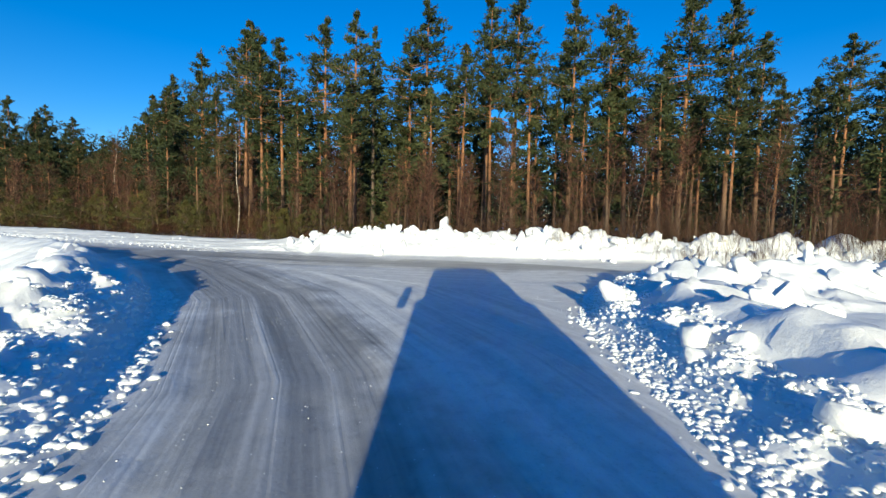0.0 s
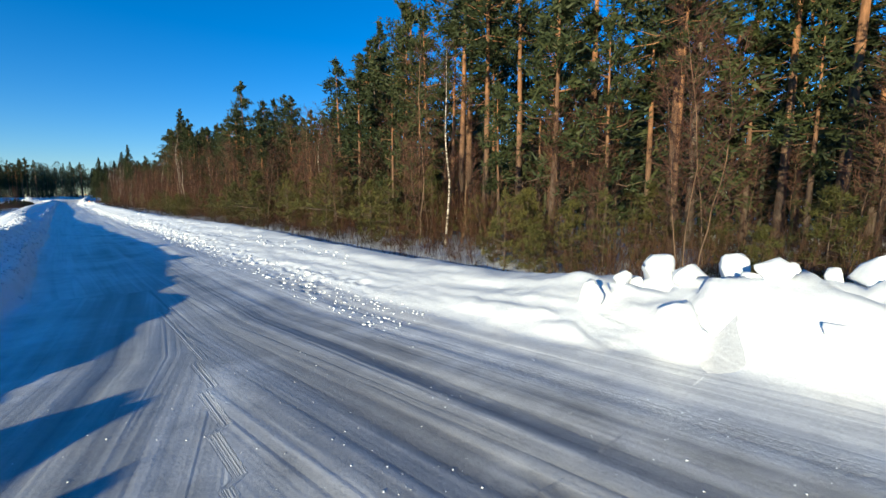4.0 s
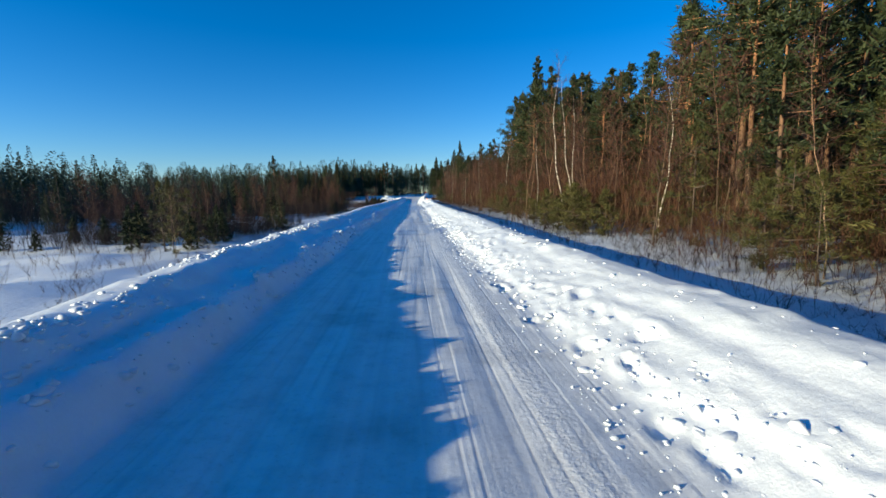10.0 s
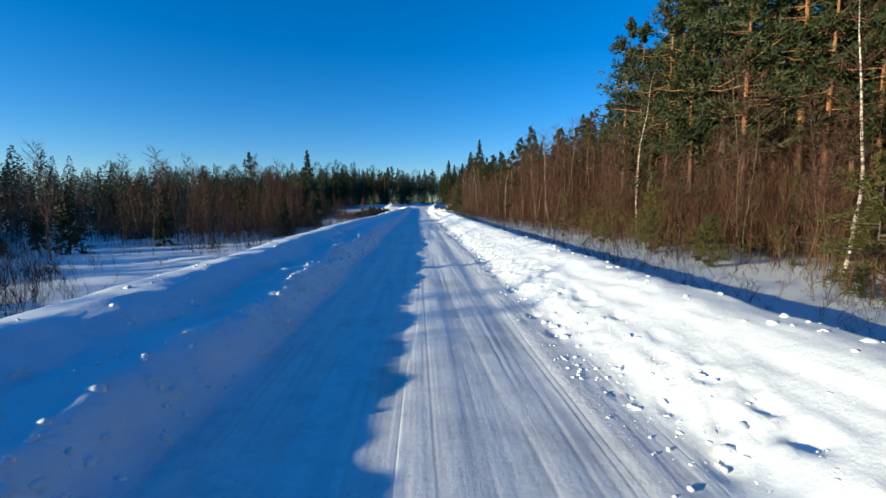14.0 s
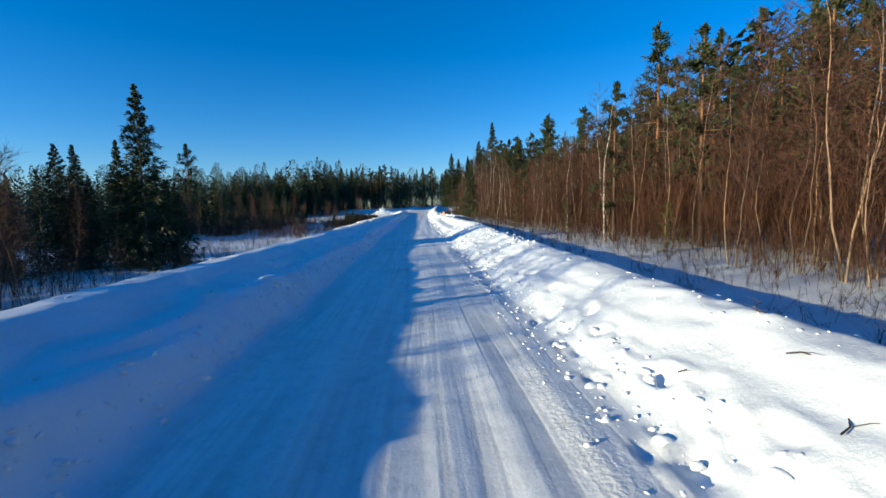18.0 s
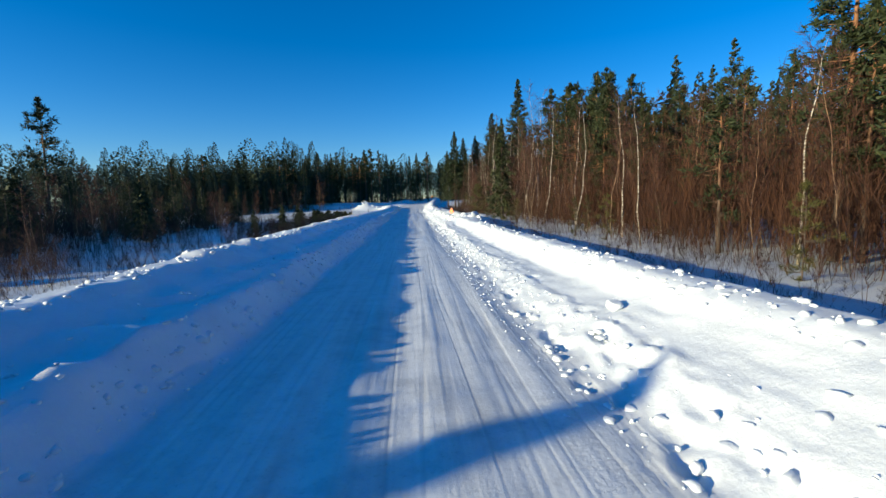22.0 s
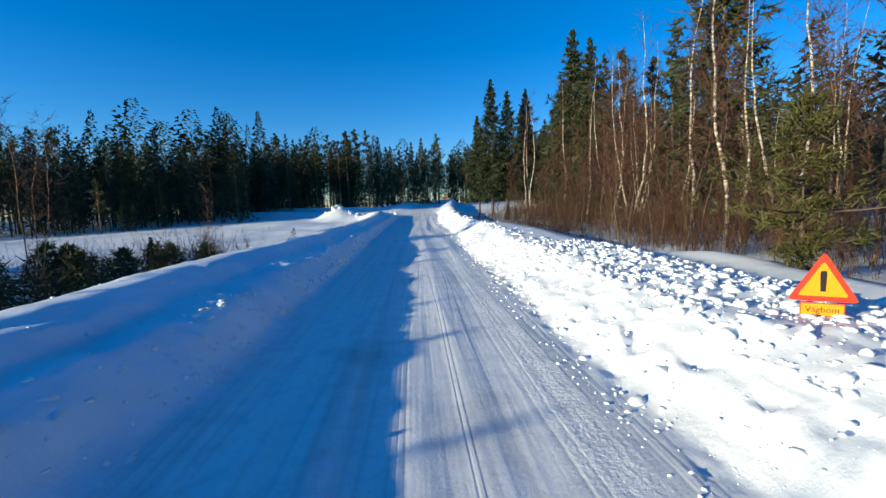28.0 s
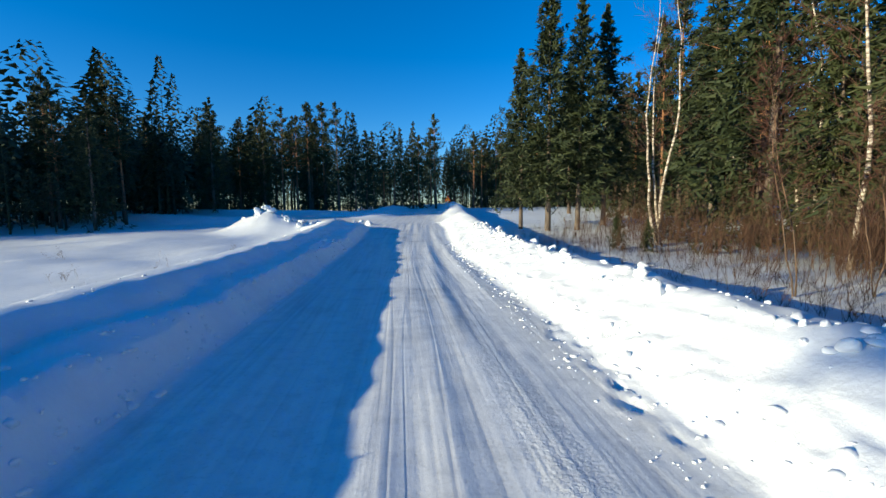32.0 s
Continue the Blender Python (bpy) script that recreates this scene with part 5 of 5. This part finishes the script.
def thicket(name, label, places, heights, seed, mat=BRUSH):
    r = np.random.default_rng(seed)
    z = level(places[:, 0], places[:, 1], fine=False)
    V, F, base = [], [], 0
    for k in range(8):
        v0, f0 = brush_proto(400 + k, 3 + k % 4)
        m = np.arange(len(places)) % 8 == k
        n = int(m.sum())
        a = r.uniform(0, 6.28, n)[:, None]
        h = heights[m][:, None]
        w = (h * 0.6 + 1.2)
        x = (v0[None, :, 0] * np.cos(a) - v0[None, :, 1] * np.sin(a)) * w + places[m, 0][:, None]
        y = (v0[None, :, 0] * np.sin(a) + v0[None, :, 1] * np.cos(a)) * w + places[m, 1][:, None]
        V.append(np.stack([x, y, v0[None, :, 2] * h + z[m][:, None]], -1).reshape(-1, 3))
        F.append((f0[None] + base + (np.arange(n) * len(v0))[:, None, None]).reshape(-1, 3))
        base += n * len(v0)
    me = numpy_mesh(name, np.concatenate(V), np.concatenate(F))
    me.materials.append(mat)
    return tagged(new(name, me), label, "brush", kind="stuff")


def band(n, seed, x0, x1, y0, y1, power=1.6, clumps=0):
    r = np.random.default_rng(seed)
    if clumps:
        c = np.stack([x0 + (x1 - x0) * r.uniform(0, 1, clumps) ** power, r.uniform(y0, y1, clumps)], -1)
        p = c[r.integers(0, clumps, n)] + r.normal(0, 0.75, (n, 2))
        return p[(p[:, 0] - x0) * np.sign(x1 - x0) > 0]
    return np.stack([x0 + (x1 - x0) * r.uniform(0, 1, n) ** power, r.uniform(y0, y1, n)], -1)


for k, (y0, y1, n, hmax, words) in enumerate([(-62, -20, 700, 3.2, "dense leafless brown brush at the foot of the pines"), (-20, 20, 520, 3.6, "dense leafless brown brush and saplings behind the snowbank"),
                                              (20, 60, 340, 5.6, "dense leafless reddish brush along the road"), (60, 125, 650, 4.6, "tall leafless red-brown thicket along the road"),
                                              (125, 158, 430, 4.2, "leafless reddish willow brush behind the snowbank"), (158, 192, 400, 3.6, "low leafless willow brush by the clearing")]):
    p = band(n, 501 + k, 7.8, 16, y0, y1, 0.85, 70 if y0 >= 125 else 0)
    p = p[(np.hypot(p[:, 0] - 9.0, p[:, 1] - 134.6) > 1.7) & ((p[:, 0] > 10.5) | (p[:, 1] < 20) | (p[:, 1] > 125) | (np.arange(len(p)) % 5 < 3))]
    deep = smooth(7.8, 13, p[:, 0])
    thicket("brush_thicket", words, p, rng.uniform(0.45, 1.0, len(p)) * (1.5 + (hmax - 1.5) * deep) + 0.5, 11 + k, RED_BRUSH if -25 <= y0 < 125 else BRUSH)
for k, (y0, y1, n) in enumerate([(-22, 20, 460), (20, 74, 380), (74, 128, 380), (153, 192, 260)]):
    p = band(n, 561 + k, 0.0, 1.0, y0, y1, 1.0)
    p[:, 0] = right_edge(p[:, 1]) + np.interp(p[:, 1], [-11, 4, 190], [4.6, 3.9, 3.6]) + 4.6 * p[:, 0]
    p = p[np.hypot(p[:, 0] - 9.0, p[:, 1] - 134.6) > 1.7]
    thicket("brush_thicket", "low dark leafless brush in the ditch behind the snowbank", p, 0.25 + 1.2 * rng.uniform(0, 1, len(p)) ** 2, 61 + k, SHADED_BRUSH)
for k, (y0, y1, n, h0, words) in enumerate([(-20, 20, 230, 3.8, "tall hazy brown brush among the pines"), (20, 60, 330, 6.0, "tall hazy red-brown brush among the pines"), (60, 128, 620, 7.4, "tall hazy thicket of red-brown birch brush"), (128, 160, 130, 4.0, "tall hazy red-brown brush below the birches")]):
    p = band(n, 541 + k, 10.5, 18, y0, y1, 0.9)
    thicket("brush_thicket", words, p, rng.uniform(0.6, 1.0, len(p)) * h0, 51 + k, RED_BRUSH if -25 <= y0 < 128 else BRUSH)
for k, (y0, y1, n, words) in enumerate([(28, 62, 900, "scattered dark brush on the snowy bog"), (62, 110, 900, "leafless dark brush and saplings on the bog"), (110, 152, 900, "dark leafless brush in front of the spruces")]):
    p = band(n, 521 + k, -9.5, -48, y0, y1, 1.0)
    p = p[~open_bog(p[:, 0], p[:, 1]) & ~((p[:, 0] > -25 - 2 * np.sin(p[:, 1])) & (p[:, 1] > 42) & (p[:, 1] < 61)) & ~((p[:, 0] < -21) & (p[:, 1] < 44))]
    thicket("brush_thicket", words, p, rng.uniform(0.5, 1.0, len(p)) * np.clip(-0.15 * p[:, 0], 1.0, 5.0), 31 + k, SHADED_BRUSH)
p = band(420, 531, -8.4, -14, 126, 163, 0.8)
thicket("brush_thicket", "low dark brush close behind the snowbank", p, rng.uniform(1.0, 2.4, len(p)), 41, SHADED_BRUSH)
p = band(240, 532, -9.0, -18, 27, 43, 0.8)
thicket("brush_thicket", "low brown brush close behind the snowbank", p, rng.uniform(0.6, 2.2, len(p)), 42, SHADED_BRUSH)
p = band(170, 537, -10.5, -20, 61, 78, 1.0)
thicket("brush_thicket", "tall dark leafless scrub beside the small spruces", p, rng.uniform(1.5, 4.6, len(p)), 47, SHADED_BRUSH)
p = band(300, 533, -8.0, -20, 72, 112, 0.9)
p = p[(p[:, 1] < 96) | (p[:, 0] > -9.5)]
thicket("brush_thicket", "scattered grey-brown twigs on the open snow", p, rng.uniform(0.5, 1.6, len(p)), 43)
p = band(330, 539, -10.0, -24, 90, 120, 0.9, 36)
thicket("brush_thicket", "brown twigs in loose clumps on the open snow", p, rng.uniform(0.5, 1.7, len(p)), 49)
p = band(14, 534, -11.8, -12.9, 106.8, 108.0, 1.0)
thicket("brush_thicket", "dense clump of leafless brush on the open snow", p, rng.uniform(1.8, 2.7, len(p)), 44)
p = band(330, 538, -9.3, -25, 41, 61, 0.8, 26)
thicket("brush_thicket", "clumps of dark brush between open patches of snow", p, rng.uniform(0.7, 2.3, len(p)), 48, SHADED_BRUSH)
p = band(260, 535, -9.0, -22, 28, 42, 1.0)
thicket("brush_thicket", "dark low brush scattered over the snowy bog", p, rng.uniform(0.6, 2.3, len(p)), 45, SHADED_BRUSH)
p = band(300, 536, -7.4, -30, -14, 29, 1.3)
thicket("brush_thicket", "thin bare twigs standing in the lit snow of the bog", p, 0.3 + 1.1 * rng.uniform(0, 1, len(p)) ** 2, 46)
p = band(170, 505, -7.5, -30, -12, 190, 1.0)
thicket("brush_thicket", "low bare shrubs poking out of the snow", p, rng.uniform(0.5, 1.5, len(p)), 15)


# ---- twigs fallen on the snowbank ----
def fallen_twig(x, y, turn, length, seed):
    r = np.random.default_rng(seed)
    root = new("fallen_twig")
    stem, side = Geo(), Geo()
    pts = [(length * k / 5, 0.05 * length * r.normal(), 0.02 + 0.03 * r.uniform()) for k in range(6)]
    stem.tube(pts, [0.008 * (1 - 0.14 * k) for k in range(6)], 5)
    for k in (1, 2, 3, 4):
        p = Vector(pts[k])
        d = Vector((0.8, (-1) ** k * r.uniform(0.4, 0.9), r.uniform(0.1, 0.4))).normalized()
        side.tube([p, p + d * length * 0.16, p + d * length * 0.3 + Vector((0, 0, -0.02))], [0.004, 0.003, 0.002], 4)
    part("stem", stem.mesh("twig_stem", True), TWIG_BARK, root)
    part("side_shoots", side.mesh("twig_shoots", True), TWIG_BARK, root)
    root.matrix_world = pose(x, y, ground_at(x, y) + 0.02, 0, 0, turn)
    return tagged(root, "thin brown twig fallen on the sunlit snowbank", "twig", "fallen twigs")


for i, (x, y, turn, length) in enumerate([(3.0, 64.6, 25, 0.8), (3.5, 65.6, -30, 0.6), (3.9, 66.4, 60, 0.7), (2.7, 66.0, 10, 0.4), (3.4, 44.6, -20, 0.5), (3.7, 18.2, 35, 0.45)]):
    fallen_twig(x, y, turn, length, 950 + i)


# ---- warning sign ----
def prism(outline, y0, y1):
    """An outline in x and z, made solid between two depths."""
    g = Geo()
    n = len(outline)
    g.add([(x, y0, z) for x, z in outline] + [(x, y1, z) for x, z in outline],
          [tuple(range(n)), tuple(reversed(range(n, 2 * n)))] + [(i, i + n, (i + 1) % n + n, (i + 1) % n) for i in range(n)])
    return g


def rounded_triangle(w, h, rad):
    pts = [(-w / 2, 0), (w / 2, 0), (0, h)]
    out = []
    for i in range(3):
        p, a, b = Vector(pts[i]), Vector(pts[i - 1]), Vector(pts[(i + 1) % 3])
        u, v = (a - p).normalized(), (b - p).normalized()
        for t in (0, 0.25, 0.5, 0.75, 1):
            q = p + u * rad * (1 - t) ** 2 + v * rad * t**2
            out.append((q.x, q.y))
    return out


def paint(name, color, rough=0.4):
    m, n, l, b = material(name, color, rough)
    nz = noise_node(n, l, 9.0, 4)
    r = ramp(n, [(0.3, tuple(c * 0.86 for c in color)), (0.7, color)])
    l.new(nz.outputs[0], r.inputs[0])
    l.new(r.outputs[0], b.inputs["Base Color"])
    return m


RED = paint("sign_red", (0.75, 0.05, 0.02))
YELLOW = paint("sign_yellow", (0.92, 0.36, 0.01))
BLACK = paint("sign_black", (0.02, 0.02, 0.02))
STEEL = paint("galvanised_steel", (0.45, 0.46, 0.47), 0.45)


def text_mesh(text, size, depth):
    cu = bpy.data.curves.new("text", "FONT")
    cu.body, cu.size, cu.extrude, cu.align_x, cu.align_y = text, size, depth, "CENTER", "CENTER"
    ob = bpy.data.objects.new("text", cu)
    scene.collection.objects.link(ob)
    me = bpy.data.meshes.new_from_object(ob.evaluated_get(bpy.context.evaluated_depsgraph_get()))
    bpy.data.objects.remove(ob)
    me.transform(Matrix.Rotation(radians(90), 4, "X"))
    return me


def warning_sign(x, y, low, turn, plate, size=0.70, lean=0.0):
    root = new("warning_sign")
    g = ground_at(x, y)
    h = size * 0.88
    z = low - g
    face = part("face", prism(rounded_triangle(size, h, 0.06), -0.004, 0.0).mesh("sign_face"), RED, root, "red triangular border")
    face.location = (0, 0, z)
    k = 0.70
    inner = part("panel", prism([(a * k, b * k + h * 0.105) for a, b in rounded_triangle(size, h, 0.05)], -0.008, -0.0045).mesh("sign_panel"), YELLOW, root, "yellow warning panel")
    inner.location = (0, 0, z)
    bar = [(-0.033, 0.355), (-0.026, 0.125), (0.026, 0.125), (0.033, 0.355), (0.022, 0.38), (-0.022, 0.38)]
    mark = part("symbol", prism([(a * size / 0.7, b * size / 0.7) for a, b in bar], -0.011, -0.0085).mesh("sign_symbol"), BLACK, root, "black upright mark")
    mark.location = (0, 0, z)
    if plate:
        w, ph = size * 0.62, size * 0.24
        pl = part("plate", prism([(-w / 2, 0), (w / 2, 0), (w / 2, ph), (-w / 2, ph)], -0.004, 0.0).mesh("sign_plate"), RED, root, "small plate below the triangle")
        pl.location = (0, 0, z - ph - 0.02)
        e = 0.012
        part("plate_face", prism([(-w / 2 + e, e), (w / 2 - e, e), (w / 2 - e, ph - e), (-w / 2 + e, ph - e)], -0.007, -0.0045).mesh("plate_face"), YELLOW, pl)
        tx = part("lettering", text_mesh(plate, size * 0.145, 0.001), BLACK, pl, "black lettering")
        tx.location = (0, -0.009, ph / 2)
    post = Geo()
    post.tube([(0, 0.035, -0.6), (0, 0.035, z + h * 0.7)], [0.03, 0.03], 10)
    part("post", post.mesh("sign_post", True), STEEL, root)
    clamp = Geo()
    for cz in (z + 0.12, z + h * 0.55):
        clamp.add([(-0.05, 0.0, cz), (0.05, 0.0, cz), (0.05, 0.07, cz), (-0.05, 0.07, cz), (-0.05, 0.0, cz + 0.03), (0.05, 0.0, cz + 0.03), (0.05, 0.07, cz + 0.03), (-0.05, 0.07, cz + 0.03)],
                  [(0, 1, 5, 4), (1, 2, 6, 5), (2, 3, 7, 6), (3, 0, 4, 7), (0, 3, 2, 1), (4, 5, 6, 7)])
    part("clamp", clamp.mesh("sign_clamp"), STEEL, root)
    root.matrix_world = pose(x, y, g, 0, lean, turn)
    return tagged(root, "yellow and red triangular warning sign with text plate in snowbank" if plate else "yellow and red triangular warning sign far along the road", "road sign", "warning signs")


warning_sign(4.85, 142.7, 0.78, -33, "Vägbom", 0.68)
warning_sign(7.0, 229.0, 3.3, -4, "", 0.9)


# ---- viewing vehicle, unseen itself, added where it sets out to cast its shadow ----
def box(x0, x1, y0, y1, z0, z1, bevel=0.04, top=(0, 0, 0)):
    """A bevelled box; top narrows its upper face: sides, front, back."""
    bm = bmesh.new()
    bmesh.ops.create_cube(bm, size=1.0)
    for v in bm.verts:
        up = v.co.z > 0
        v.co = ((x0 + top[0] * up) if v.co.x < 0 else (x1 - top[0] * up), (y0 + top[2] * up) if v.co.y < 0 else (y1 - top[1] * up), z1 if up else z0)
    bmesh.ops.bevel(bm, geom=bm.edges[:], offset=bevel, segments=2, affect="EDGES")
    me = bpy.data.meshes.new("panel")
    bm.to_mesh(me)
    bm.free()
    return me


def snow_truck():
    root = new("snow_truck")
    paint_m, glass = paint("truck_paint", (0.55, 0.22, 0.03), 0.35), material("truck_glass", (0.02, 0.025, 0.03), 0.05)[0]
    rubber = paint("tyre_rubber", (0.02, 0.02, 0.02), 0.8)
    part("cab", box(-1.45, 1.45, -2.2, 0.0, 0.75, 3.35, 0.12, (0.32, 0.25, 0.1)), paint_m, root)
    part("windscreen", box(-1.2, 1.2, -0.16, -0.02, 1.75, 2.75, 0.03, (0.1, 0.1, 0.0)), glass, root, "dark windscreen")
    part("bed", box(-1.45, 1.45, -7.0, -2.35, 1.05, 2.5, 0.06), paint_m, root)
    part("chassis", box(-0.5, 0.5, -6.9, -0.3, 0.6, 0.98, 0.04), rubber, root)
    part("bumper", box(-1.4, 1.4, -0.2, 0.1, 0.4, 0.74, 0.05), rubber, root)
    part("beacon", box(-0.15, 0.15, -1.2, -0.9, 3.34, 3.5, 0.03), YELLOW, root)
    mirror = part("mirror", box(-1.86, -1.64, -0.35, -0.25, 1.9, 2.45, 0.03), rubber, root)
    arm = Geo()
    arm.tube([(-1.3, -0.3, 2.3), (-1.7, -0.3, 2.3)], [0.02, 0.02], 6)
    part("mirror_arm", arm.mesh("mirror_arm"), rubber, mirror)
    for sx in (-1, 1):
        for wy in (-1.0, -4.9, -6.1):
            g = Geo()
            g.tube([(sx * 1.40, wy, 0.5), (sx * 1.36, wy, 0.5), (sx * 1.08, wy, 0.5), (sx * 1.04, wy, 0.5)], [0.42, 0.5, 0.5, 0.42], 24)
            part("wheel", g.mesh("wheel", True), rubber, root)
    root.matrix_world = pose(-14.95, -46.15, 0.02, 0, 0, -68)
    return tagged(root, "unseen orange truck on the side road, added to cast its shadow", "truck")


snow_truck()
